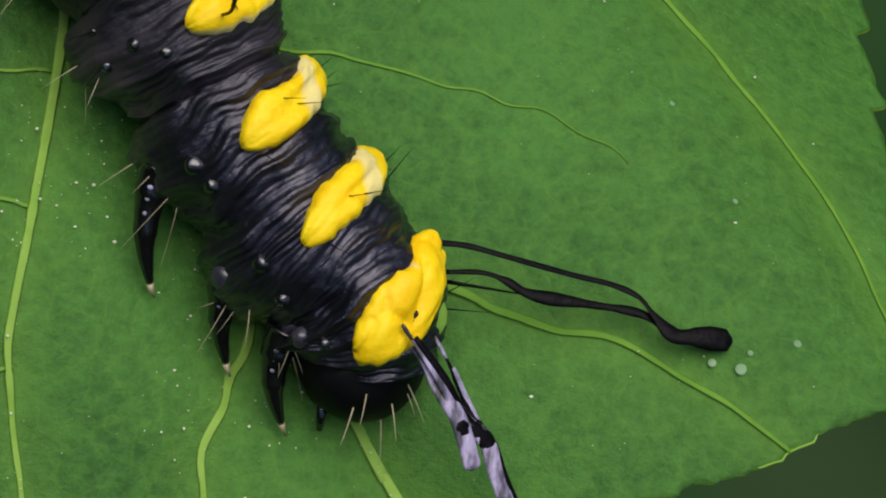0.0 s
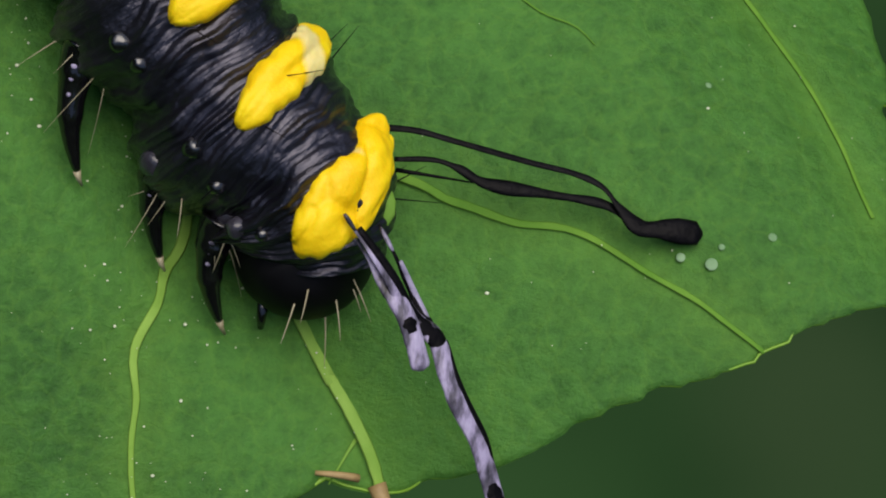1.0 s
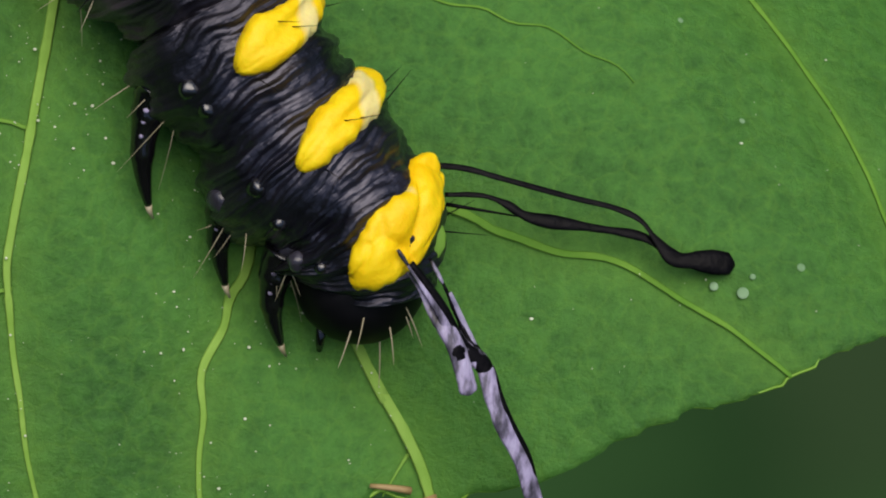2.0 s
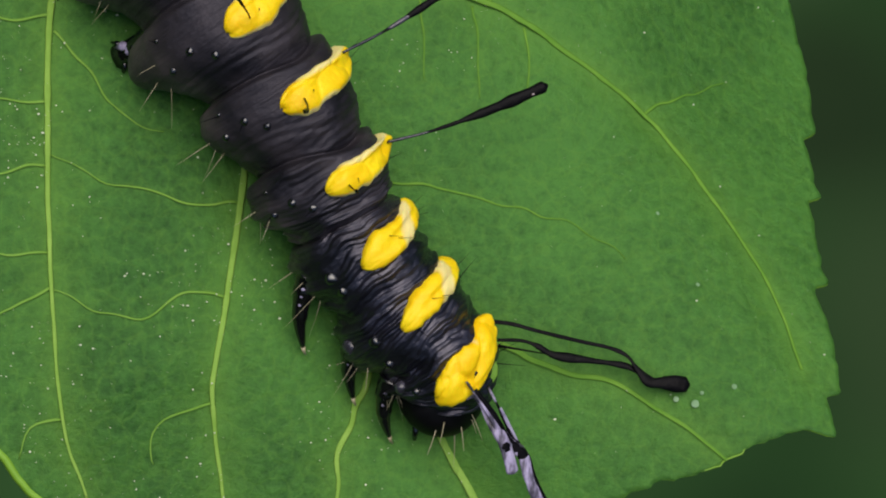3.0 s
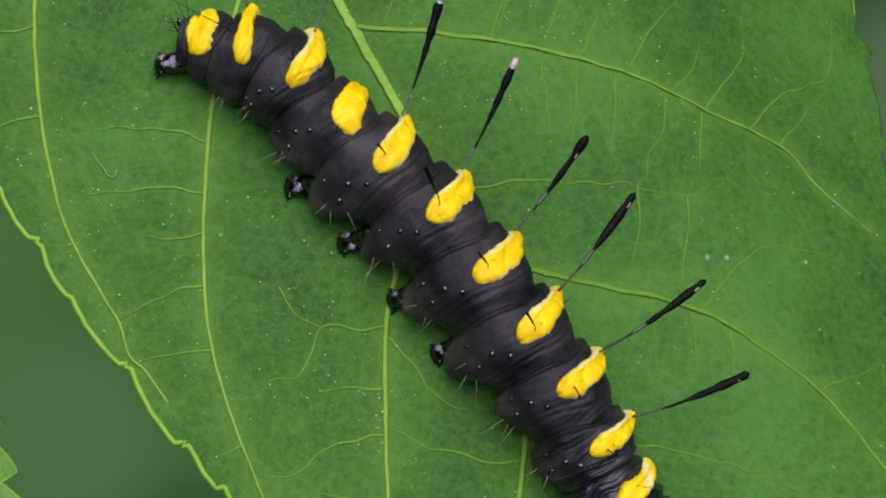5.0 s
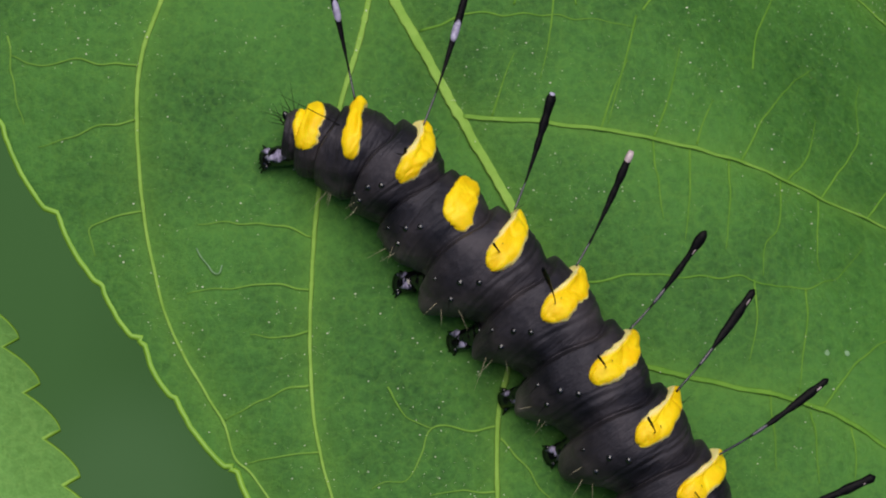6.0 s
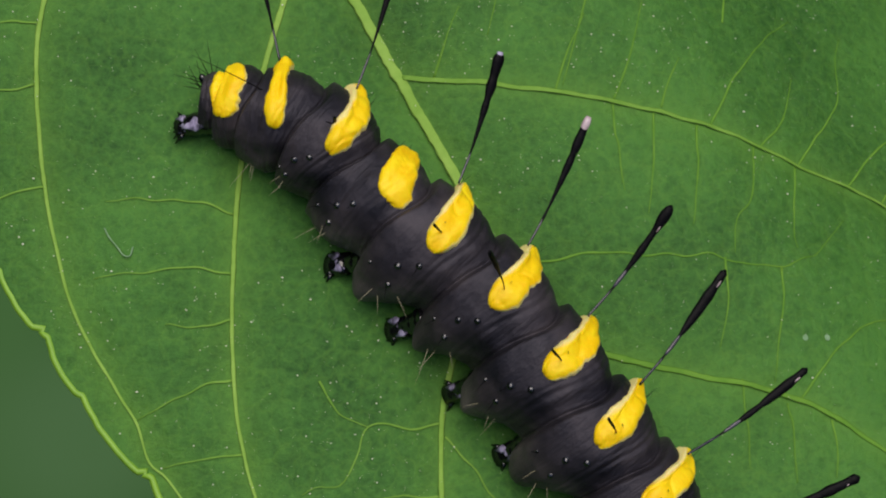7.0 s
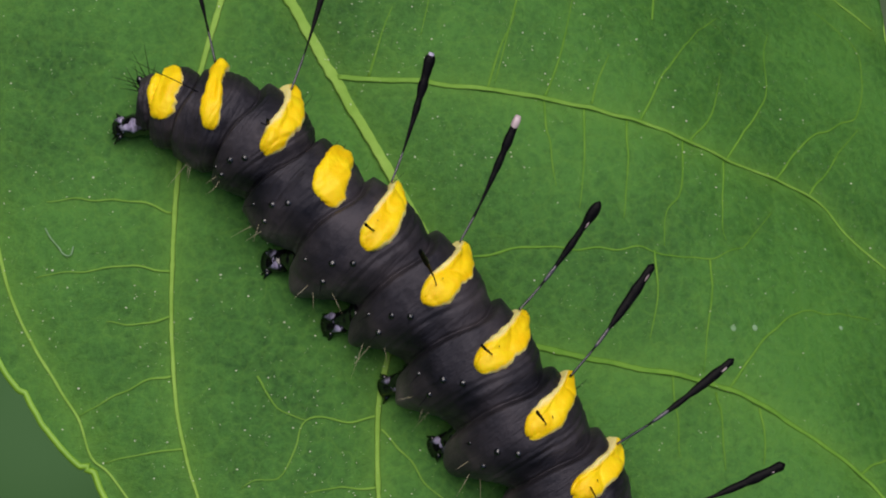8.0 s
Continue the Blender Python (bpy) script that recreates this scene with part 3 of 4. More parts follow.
def caterpillar_body(parent):
    sides = 160
    along = [0.3 + 0.0085 * i for i in range(500)] + [4.55 + 0.0125 * i for i in range(749)]
    steps = len(along) - 1
    verts, faces, uv = [], [], []
    for s in along:
        for k in range(sides):
            phi = -math.pi + 2 * math.pi * k / sides
            verts.append(skin(s, phi) * MM)
            uv.append((s, abs(phi) / math.pi))
    for i in range(steps):
        for k in range(sides):
            n = (k + 1) % sides
            faces.append((i * sides + k, i * sides + n, (i + 1) * sides + n, (i + 1) * sides + k))
    faces.append(tuple(range(sides))[::-1])
    faces.append(tuple(steps * sides + k for k in range(sides)))
    me = bpy.data.meshes.new("body")
    me.from_pydata(verts, [], faces)
    layer = me.uv_layers.new(name="body")
    for loop in me.loops:
        layer.data[loop.index].uv = uv[loop.vertex_index]
    me.materials.append(SKIN)
    me.polygons.foreach_set("use_smooth", np.ones(len(me.polygons), dtype=bool))
    bm = bmesh.new()
    bm.from_mesh(me)
    bmesh.ops.recalc_face_normals(bm, faces=bm.faces)
    bm.to_mesh(me)
    bm.free()
    body = tagged(new("body", me), "wrinkled velvety black segmented body")
    body.parent = parent


def between(values, e):
    """A smooth value along a row of numbers, for e from -1 to 1."""
    return catmull([(v, 0.0) for v in values], (e + 1) / 2 * (len(values) - 1))[0]


BROAD = ((0.12, 0.09, 0.09, 0.13, 0.17, 0.14), (0.12, 0.20, 0.27, 0.27, 0.26, 0.15))
PLAIN = ((0.12, 0.18, 0.21, 0.22, 0.22, 0.20), (0.08, 0.18, 0.23, 0.25, 0.26, 0.24))
NARROW = ((0.20, 0.17, 0.12, 0.16, 0.20, 0.16), (0.30, 0.18, 0.13, 0.16, 0.20, 0.17))
LOBED = ((0.15, 0.16, 0.09, 0.14, 0.20, 0.07), (0.15, 0.20, 0.22, 0.20, 0.17, 0.08))
WHOLE = ((0.16, 0.20, 0.22, 0.25, 0.23, 0.10), (0.16, 0.21, 0.24, 0.22, 0.19, 0.10))
COLLAR = ((0.11, 0.16, 0.15, 0.22, 0.26, 0.23), (0.12, 0.17, 0.19, 0.26, 0.29, 0.26))
ROUND = ((0.30, 0.45, 0.52, 0.52, 0.45, 0.32), (0.36, 0.46, 0.50, 0.50, 0.46, 0.34))


def patch(parent, s0, shape, phi0, phi1, knob=0.0, cream="edges", seed=0.0, slant=0.1, height=0.2, lobes=0.0, wide=1.0):
    """A raised yellow saddle across the back of one segment; shape gives how far it reaches towards the tail and towards the head."""
    bm = bmesh.new()
    uv = bm.loops.layers.uv.new("cream")
    nu, nv, value, grid = 24, 64, {}, []
    for j in range(nv + 1):
        g = j / nv
        phi, e = phi0 + (phi1 - phi0) * g, 2 * g - 1
        end = max(0.0, 1 - abs(e) ** 9) ** 0.45
        row = []
        for i in range(nu + 1):
            h = 2 * i / nu - 1
            width = wide * end * between(shape[0] if h > 0 else shape[1], e)
            ragged = 1 + 0.16 * noise.noise(Vector((g * 5.0, seed, h * 0.8))) + 0.12 * noise.noise(Vector((g * 15.0, seed, 3.0 + h)))
            stray = 0.03 * noise.noise(Vector((h * 2.5, seed, 8.0))) * abs(e) ** 4
            drop = max(0.0, 1 - abs(h) ** 6) * max(0.0, 1 - abs(e) ** 14)
            lift = -0.07 + 0.05 * drop + (height + 0.05) * drop ** 0.5 + 0.06 * drop * noise.noise(Vector((g * 4, h * 1.4, seed))) + 0.02 * drop * noise.noise(Vector((g * 16, h * 4, seed)))
            if lobes:
                near1, near2 = noise.voronoi(Vector((g * 3.0 + seed, h * 0.7, seed)))[0][:2]
                lift += lobes * drop * (0.30 - 0.8 * near1 - 0.45 * math.exp(-(near2 - near1) / 0.12))
            lift += knob * drop * (math.exp(-((e + 0.8) / 0.18) ** 2) + 0.5 * math.exp(-((e - 0.66) / 0.24) ** 2)) * math.exp(-(h / 0.7) ** 2)
            lift -= 0.07 * drop * math.exp(-((h + 0.1) / 0.3) ** 2) * math.exp(-(e / 0.5) ** 2)
            vert = bm.verts.new(skin(s0 + width * h * ragged - slant * e, phi + stray, lift, False))
            if cream == "edges":
                tail = max(h + 0.2, 0) ** 1.2 * (0.58 if e < 0.3 else 0.58 - 0.75 * (e - 0.3))
                fore = max(-h, 0) ** 3 * (0.6 if e > -0.7 else 0.3)
                value[vert] = tail + fore
            elif cream == "middle":
                value[vert] = 0.56 * math.exp(-((e + 0.2 + 0.18 * h) / 0.3) ** 2)
            elif cream == "one":
                value[vert] = 0.55 * max(-h, 0) ** 4
            else:
                value[vert] = 0.5 * math.exp(-((e + 0.1) / 0.12) ** 2) * max(h, 0)
            row.append(vert)
        grid.append(row)
    for r0, r1 in zip(grid, grid[1:]):
        for i in range(nu):
            bm.faces.new((r0[i], r0[i + 1], r1[i + 1], r1[i]))
    for face in bm.faces:
        for loop in face.loops:
            loop[uv].uv = (value[loop.vert], 0.0)
    return part("yellow_patch", bm, YELLOW, parent, "raised bright yellow saddle with cream edges")


def club(parent, line, r_thin=0.05, r_club=0.19, mat=None, flat=0.7, n=40, start=0.35, label="", full=0.88, blunt=3, gnarl=0.3):
    pts = [catmull(line, (len(line) - 1) * i / n) for i in range(n + 1)]

    def radius(t):
        grow = min(max((t - start) / (full - start), 0), 1)
        r = r_thin + (r_club - r_thin) * (3 * grow ** 2 - 2 * grow ** 3)
        r *= 1 + gnarl * noise.noise(Vector((t * 9, line[0][0], 0))) + 0.12 * noise.noise(Vector((t * 26, line[0][1], 0)))
        return r * math.sqrt(max(0.05, 1 - max(0, (t - 0.93) / 0.07) ** blunt))
    return part("club_hair", tube(pts, radius, 12, flat), mat or HAIR, parent, label), pts


def shine(parent, pts, a, b, r, name="pale_band", flat=0.75, mat=None):
    """Painted band on a stretch of club hair, for grey sheen, glints and colour."""
    n = len(pts) - 1
    line = [pts[i] for i in range(int(a * n), int(b * n) + 1)]
    part(name, tube(line, lambda t: r * math.sin(math.pi * (0.08 + 0.84 * t)) ** 0.35, 12, flat), mat or LILAC, parent, "painted band on the hair, for its colour and its sheen")


def bent(a, b, sag):
    a, b = Vector(a), Vector(b)
    return [a, a.lerp(b, 0.3) + 0.9 * Vector(sag), a.lerp(b, 0.65) + Vector(sag) * 0.8, b]


def hair(parent, a, d, length, r, mat, name, droop=0.15):
    a, d = Vector(a), Vector(d).normalized()
    line = [a + d * length * f + Vector((0, 0, -droop * length * f * f)) for f in (0, 0.15, 0.3, 0.45, 0.6, 0.75, 0.9, 1.0)]
    part(name, tube(line, lambda t: r * (1 - 0.8 * t), 5), mat, parent)


def legs(parent):
    for a, b, c in (((1.57, -13.67, 2.29), (1.60, -14.66, 1.63), (2.05, -15.73, 0.72)), ((3.17, -15.53, 2.02), (3.28, -16.26, 1.36), (3.73, -17.24, 0.58)),
                    ((4.35, -16.75, 1.85), (4.45, -17.51, 1.28), (4.98, -18.40, 0.53))):
        hip = Vector(a) + Vector((0.12, 0.35, 0.25))
        pts = [catmull([hip, a, b, c], 3 * i / 36) for i in range(33)]

        def radius(t):
            joint = 0.03 * math.exp(-((t - 0.42) / 0.05) ** 2) + 0.025 * math.exp(-((t - 0.68) / 0.04) ** 2)
            return 0.40 * (1 - t) ** 0.75 + 0.06 + joint
        leg = part("leg", tube(pts, radius, 16), GLOSS, parent, "glossy black jointed leg")
        # small lilac domes stand in for the glints along the leg
        for at, r in ((12, 0.07), (15, 0.06), (18, 0.05)):
            part("leg_glint", dome(pts[at] + Vector((-0.12, -0.1, radius(at / 32) * 0.86)), Vector((-0.3, -0.3, 1)), r, r * 0.5, 4, 8), STREAK, leg, "tiny lilac dome painted as a glint on the leg")
        end, d = pts[-1], (pts[-1] - pts[-4]).normalized()
        part("claw", tube([end - d * 0.05, end + d * 0.12, end + d * 0.26 + Vector((0.05, 0, -0.04))], lambda t: 0.085 - 0.06 * t, 8), PALE, leg, "pale curved claw")


def prolegs(parent):
    toe = Vector((-ACROSS[0], -ACROSS[1], 0))
    for a, b, big in (((-2.95, -5.94, 2.11), (-3.94, -6.34, 1.02), 1.0), ((-4.95, -3.85, 2.12), (-5.87, -4.05, 1.0), 1.0), ((-7.06, -1.59, 2.12), (-8.08, -1.70, 1.0), 1.1),
                      ((-9.18, 0.51, 2.10), (-10.41, 0.74, 0.95), 1.2), ((-14.75, 5.95, 1.75), (-16.30, 5.78, 0.95), 0.95)):
        a, b = Vector(a), Vector(b)
        d = (b - a).normalized()
        pts = [a.lerp(b, i / 14) + Vector((0, 0, 0.15 * math.sin(math.pi * i / 14))) for i in range(13)]
        foot = part("proleg", tube(pts, lambda t: (0.75 - 0.95 * t + 0.42 * t * t + (0.22 * t if big < 1 else 0.06)) * (1 + 0.05 * math.sin(t * 25)), 16), GLOSS, parent, "stubby black proleg")
        sole = [b - d * 0.6 + Vector((0, 0, 0.14)), b - d * 0.3 + Vector((0, 0, 0.06)), b - d * 0.05, b + d * 0.2 - Vector((0, 0, 0.05))]
        part("foot_pad", tube(sole, lambda t: big * (0.38 + 0.06 * math.sin(9 * t)), 14, 0.75), GLOSS, foot)
        shaft = d.cross(Vector((0, 0, 1))).normalized()
        rng = random.Random(int(abs(b.x) * 100))
        for k in range(9):
            w = (k - 4) / 4 + rng.uniform(-0.1, 0.1)
            root = b + d * 0.02 + shaft * w * 0.3 * big + Vector((0, 0, rng.uniform(-0.05, 0.15)))
            tip = root + d * (0.42 - 0.2 * abs(w) + rng.uniform(-0.12, 0.12)) * big + shaft * (w * 0.3 + rng.uniform(-0.08, 0.08)) + Vector((0, 0, rng.uniform(-0.25, 0.0)))
            part("hook", tube([root, root.lerp(tip, 0.5) + Vector((0, 0, 0.1)), tip], lambda t: 0.12 * (1 - 0.75 * t), 6, 0.6), GLOSS, foot)
        for k in range(3):
            root = b - d * (0.42 - 0.14 * k) + shaft * (0.16 * (k - 1) + rng.uniform(-0.05, 0.05)) * big + Vector((0, 0, 0.4))
            tip = root + d * 0.45 * big + shaft * 0.12 * (k - 1) + Vector((0, 0, -0.1))
            part("pale_plate", tube([root, root.lerp(tip, 0.4) + Vector((0, 0, 0.06)), tip], lambda t: 0.17 * big * math.sin(math.pi * (0.15 + 0.8 * t)), 8, 0.5), STREAK, foot, "lilac-grey plate over the foot")
        if big < 1:
            top = [a.lerp(b, 0.3 + 0.14 * q) + Vector((-0.05, -0.12, 0.56 - 0.03 * q + 0.06 * noise.noise(Vector((q * 1.7, 2, 3))))) for q in range(6)]
            part("pale_plate", tube(top, lambda t: 0.10 + 0.17 * math.sin(math.pi * t) ** 0.7 * (1 + 0.4 * math.sin(t * 14)), 12, 0.5), STREAK, foot, "wrinkled lilac plate on the tail foot")


def wart(centre, normal, r):
    """A blunt, slightly lumpy cone."""
    bm = dome(centre, normal, r * 1.15, r * 0.6 + 0.09, 8, 16)
    for vert in bm.verts:
        vert.co += 0.16 * r * noise.noise_vector((vert.co / r) * 0.9)
    return bm


def tubercles(parent):
    spots = []
    for k in range(4, 12):
        spots += [(k - 0.20, 71, 0.13), (k - 0.37, 58, 0.13), (k - 0.24, 92, 0.12), (k + 0.04, 88, 0.08)]
    spots += [(2.77, 78, 0.2), (2.59, 76, 0.17), (1.87, 75, 0.18), (1.52, 83, 0.16), (0.85, 80, 0.14)]
    for s, deg, r in ((2.83, 118, 0.36), (1.97, 105, 0.34), (1.27, 114, 0.3), (1.05, 92, 0.24)):
        phi = radians(deg)
        part("leg_plate", wart(skin(s, phi, -0.1), skin_normal(s, phi), r * 0.8), PLATE_SHEEN, parent, "shiny grey plate above a leg")
    rng = random.Random(8)
    for s, deg, r in spots:
        phi = radians(deg)
        bump_ob = part("tubercle", wart(skin(s, phi, -0.08), skin_normal(s, phi), r), WART, parent, "shiny black wart")
        d = skin_normal(s, phi) + Vector((rng.uniform(-0.4, 0.4), rng.uniform(-0.4, 0.4), rng.uniform(-0.5, 0.2)))
        if rng.random() < 0.6:
            hair(bump_ob, skin(s, phi, r * 0.6, False), d, rng.uniform(0.3, 0.7), 0.022, HAIR, "bristle")


def fringe(parent):
    """Pale hairs low on the near side, dark ones on the back and the tail."""
    rng = random.Random(5)
    for k in range(1, 13):
        for i in range(4 if k < 4 else 3):
            s, phi = k - 0.35 + 0.1 * i + rng.uniform(-0.1, 0.1), radians(rng.uniform(100, 118))
            d = skin_normal(s, phi) + Vector((rng.uniform(-0.9, 0.9), rng.uniform(-0.9, 0.5), rng.uniform(-0.5, 0.1)))
            hair(parent, skin(s, phi, -0.05, False), d, rng.uniform(0.4, 1.4), 0.012, PALE, "pale_hair", 0.25)
        for i in range(3):
            s, phi = k - 0.2 + rng.uniform(-0.12, 0.12), radians(rng.uniform(-62, -42))
            d = skin_normal(s, phi) + Vector((rng.uniform(-0.3, 0.3), rng.uniform(-0.3, 0.3), 0))
            hair(parent, skin(s, phi, -0.05, False), d, rng.uniform(0.35, 1.0), 0.02, HAIR, "dark_hair", 0.0)
        if k in (2, 3):
            for phi, s in ((6, k - 0.22), (14, k - 0.12), (38, k - 0.42)):
                hair(parent, skin(s, radians(phi), 0.1, False), skin_normal(s, radians(phi)) + Vector((0.5, -0.1, -0.5)), 0.62, 0.016, HAIR, "dark_hair", 0.0)
    for i in range(12):
        a = Vector((-15.55, 7.25, 2.05)) + Vector((rng.uniform(-0.25, 0.25), rng.uniform(-0.25, 0.25), rng.uniform(-0.3, 0.3)))
        d = Vector((rng.uniform(-1.2, 0.3), rng.uniform(-0.2, 1.1), rng.uniform(-0.2, 0.8)))
        hair(parent, a, d, rng.uniform(0.7, 1.7), 0.024, HAIR, "dark_hair", 0.05)
    hair(parent, (-13.35, 6.15, 4.1), (-1.0, 0.35, 0.25), 3.4, 0.03, HAIR, "dark_hair", 0.06)


def head_capsule(parent):
    bm = bmesh.new()
    bmesh.ops.create_icosphere(bm, subdivisions=5, radius=1.0)
    for v in bm.verts:
        groove = 0.06 * math.exp(-(v.co.x / 0.08) ** 2) * max(0, v.co.z + 0.3)
        v.co *= 1 - groove + 0.012 * noise.noise(v.co * 3)
    bm.transform(Matrix.Translation((6.2, -16.72, 1.75)) @ Matrix.Rotation(radians(-60), 4, "Z") @ Matrix.Rotation(radians(-20), 4, "X") @ Matrix.Diagonal((1.42, 1.5, 1.25, 1)))
    head = part("head", bm, CAPSULE, parent, "smooth glossy black head capsule")
    rng = random.Random(3)
    front = Vector((0.35, -0.8, 0.2))
    for i in range(6):
        d = (front + Vector((rng.uniform(-1.0, 0.9), rng.uniform(-0.5, 0.5), rng.uniform(-0.2, 0.9)))).normalized()
        hair(head, Vector((6.12, -16.8, 1.75)) + d * 1.24, d + Vector((-0.2, -0.5, -0.4)), rng.uniform(0.5, 1.2), 0.022, PALE, "pale_hair", 0.2)
    for x in (5.55,):
        part("mouthpart", tube([Vector((x, -17.7, 1.2)), Vector((x + 0.05, -18.0, 0.9)), Vector((x + 0.08, -18.15, 0.75))], lambda t: 0.13 - 0.07 * t, 8), GLOSS, head)
    part("pale_spot", tube([Vector((7.39, -15.88, 3.3)), Vector((7.39, -16.08, 3.3)), Vector((7.37, -16.30, 3.25)), Vector((7.30, -16.5, 3.15)), Vector((7.24, -16.7, 3.0))], lambda t: 0.04 + 0.14 * math.sin(math.pi * (0.1 + 0.85 * t)), 10, 0.35), VEIN_FINE, head, "pale green scale beside the head")
    return head


def build_caterpillar():
    cat = tagged(new("caterpillar"), "black caterpillar with yellow saddles and long clubbed hairs", "caterpillar")
    caterpillar_body(cat)
    for k, s0 in ((4, 3.85), (5, 4.82), (6, 5.84), (7, 6.77), (8, 7.76), (9, 8.75)):
        patch(cat, s0, BROAD, radians(-62), radians(42), 0.22, "edges", k * 3.7, 0.11, 0.2, 0.14, 0.9)
    patch(cat, 9.54, PLAIN, radians(-56), radians(34), 0.0, "one", 31.0, 0.2, 0.14, 0.0, 1.1)
    patch(cat, 10.72, BROAD, radians(-60), radians(42), 0.25, "edges", 40.3, 0.24, 0.2, 0.1)
    patch(cat, 11.7, NARROW, radians(-56), radians(50), 0.25, "one", 44.4, 0.2, 0.18)
    patch(cat, 12.88, ROUND, radians(-38), radians(60), 0.0, "one", 55.0, 0.16, 0.12, 0.0, 1.2)
    patch(cat, 2.84, LOBED, radians(-56), radians(47), 0.1, "middle", 1.3, 0.13, 0.2, 0.0, 1.0)
    patch(cat, 1.9, WHOLE, radians(-54), radians(50), 0.08, "middle", 2.6, 0.15, 0.2, 0.0, 1.22)
    patch(cat, 0.94, COLLAR, radians(-44), radians(60), 0.15, "none", 4.1, 0.2, 0.26, 0.24)
    tips = {4: (8.55, -7.46, 5.4), 5: (6.9, -3.35, 5.0), 6: (3.6, 0.15, 5.5), 7: (1.22, 2.23, 6.4), 8: (-1.88, 5.5, 6.3), 9: (-5.22, 7.81, 6.2), 11: (-8.7, 12.5, 5.6), 12: (-14.65, 12.75, 5.3)}
    for k, tip in tips.items():
        root = skin(k - 0.1, radians(-37 if k < 11 else -38), 0.25, False)
        hair_ob, pts = club(cat, bent(root, tip, (0.1, -0.1, -0.25)), 0.042, 0.175 if k < 11 else 0.16, None, 0.5, start=0.28, label="long clubbed black hair", full=0.82, blunt=5, gnarl=0.5)
        if k > 10:
            shine(hair_ob, pts, 0.66, 0.8, 0.165)
        elif k > 7:
            shine(hair_ob, pts, 0.91, 1.0, 0.16, flat=0.6, mat=PINK if k == 8 else None)
        else:
            # pink flecks paint the glints near the hair's end
            for a, b, r in ((0.82, 0.85, 0.03), (0.89, 0.94, 0.042)):
                shine(hair_ob, [p + Vector((0.05, -0.06, 0.05)) for p in pts], a, b, r, flat=0.9, mat=PINK)
        # grey coat paints the sheen on the stalk
        shine(hair_ob, pts, 0.0, 0.3, 0.047, flat=0.7, mat=PLATE_SHEEN)
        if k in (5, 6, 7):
            shine(hair_ob, pts, 0.34, 0.5, 0.08, flat=0.62, mat=PLATE_SHEEN)
    near = {4: (1.22, -12.00, 8.93), 5: (-0.25, -9.81, 8.77), 6: (-2.41, -6.45, 8.90), 7: (-4.38, -4.15, 8.95), 8: (-6.66, -0.89, 9.31), 9: (-8.53, 0.03, 9.00), 11: (-11.9, 3.9, 8.4)}
    for k, tip in near.items():
        root = skin(k - 0.3 if k < 11 else 10.82, radians(23), 0.15, False)
        club(cat, bent(root, tip, (0.12, -0.12, 0.0)), 0.035, 0.12 if k == 8 else 0.07, label="long clubbed black hair")
        base = skin(k - 0.28, radians(14), 0.2, False)
        if k < 11:
            hair(cat, base, skin_normal(k - 0.28, radians(14)) * 0.6 + Vector((-0.25, -0.3, 0)), 0.45, 0.02, HAIR, "dark_hair", 0.0)
    club(cat, [(7.19, -14.66, 3.4), (7.84, -14.76, 3.7), (8.58, -14.97, 3.9), (10.07, -15.28, 4.0), (10.99, -15.46, 4.1), (11.54, -15.71, 4.2), (11.84, -16.13, 4.3), (12.2, -16.53, 4.4),
               (12.7, -16.57, 4.5), (13.5, -16.61, 4.6)], 0.062, 0.23, None, 0.3, 60, 0.6, "long black hair with a paddle-shaped end", 0.85, 14, 0.35)
    club(cat, [(7.57, -15.21, 3.2), (8.26, -15.25, 3.5), (8.75, -15.41, 3.6), (9.29, -15.7, 3.7), (10.46, -15.86, 3.9), (11.63, -16.04, 4.1), (12.13, -16.45, 4.3), (12.5, -16.64, 4.4)],
         0.045, 0.115, None, 0.4, 60, 0.12, "long crooked black hair", 0.45, 3, 0.6)
    hair(cat, (7.67, -15.36, 3.0), (1.66, -0.33, 0.6), 1.75, 0.05, HAIR, "dark_hair", 0.0)
    ribbon, pts = club(cat, [tuple(skin(0.86, radians(28), 0.3, False)), (6.4, -16.95, 4.1), (7.1, -17.72, 3.9), (7.66, -18.4, 3.6), (8.21, -18.78, 3.5), (8.47, -19.46, 3.4), (8.73, -19.97, 3.3), (9.16, -20.58, 3.1),
                            (9.39, -21.06, 2.95), (9.65, -21.74, 2.8), (9.78, -22.3, 2.8)], 0.035, 0.2, STREAK, 0.35, 70, 0.09, "long black and lilac hair with a broad end", 0.3, 3, 0.08)
    shine(ribbon, pts, 0.0, 0.1, 0.05, "grey_pin", 1.0, PLATE_SHEEN)
    shine(ribbon, pts, 0.29, 0.48, 0.2, "black_band", 0.37, HAIR)
    shine(ribbon, [p + Vector((0.07, 0.05, 0.01)) for p in pts], 0.1, 0.4, 0.1, "black_band", 0.6, HAIR)
    shine(ribbon, [p + Vector((0.13, 0.06, 0.0)) for p in pts], 0.42, 0.8, 0.1, "black_band", 0.6, HAIR)
    shine(ribbon, pts, 0.8, 1.0, 0.2, "black_band", 0.38, HAIR)
    ribbon, pts = club(cat, [tuple(skin(0.68, radians(22), 0.2, False)), (6.95, -17.6, 3.75), (7.45, -18.33, 3.75), (7.7, -18.87, 3.65), (7.88, -19.42, 3.55)], 0.03, 0.2, STREAK, 0.35, 40, 0.1, "short black and lilac hair", 0.4, 3, 0.08)
    shine(ribbon, pts, 0.45, 0.78, 0.2, "black_band", 0.37, HAIR)
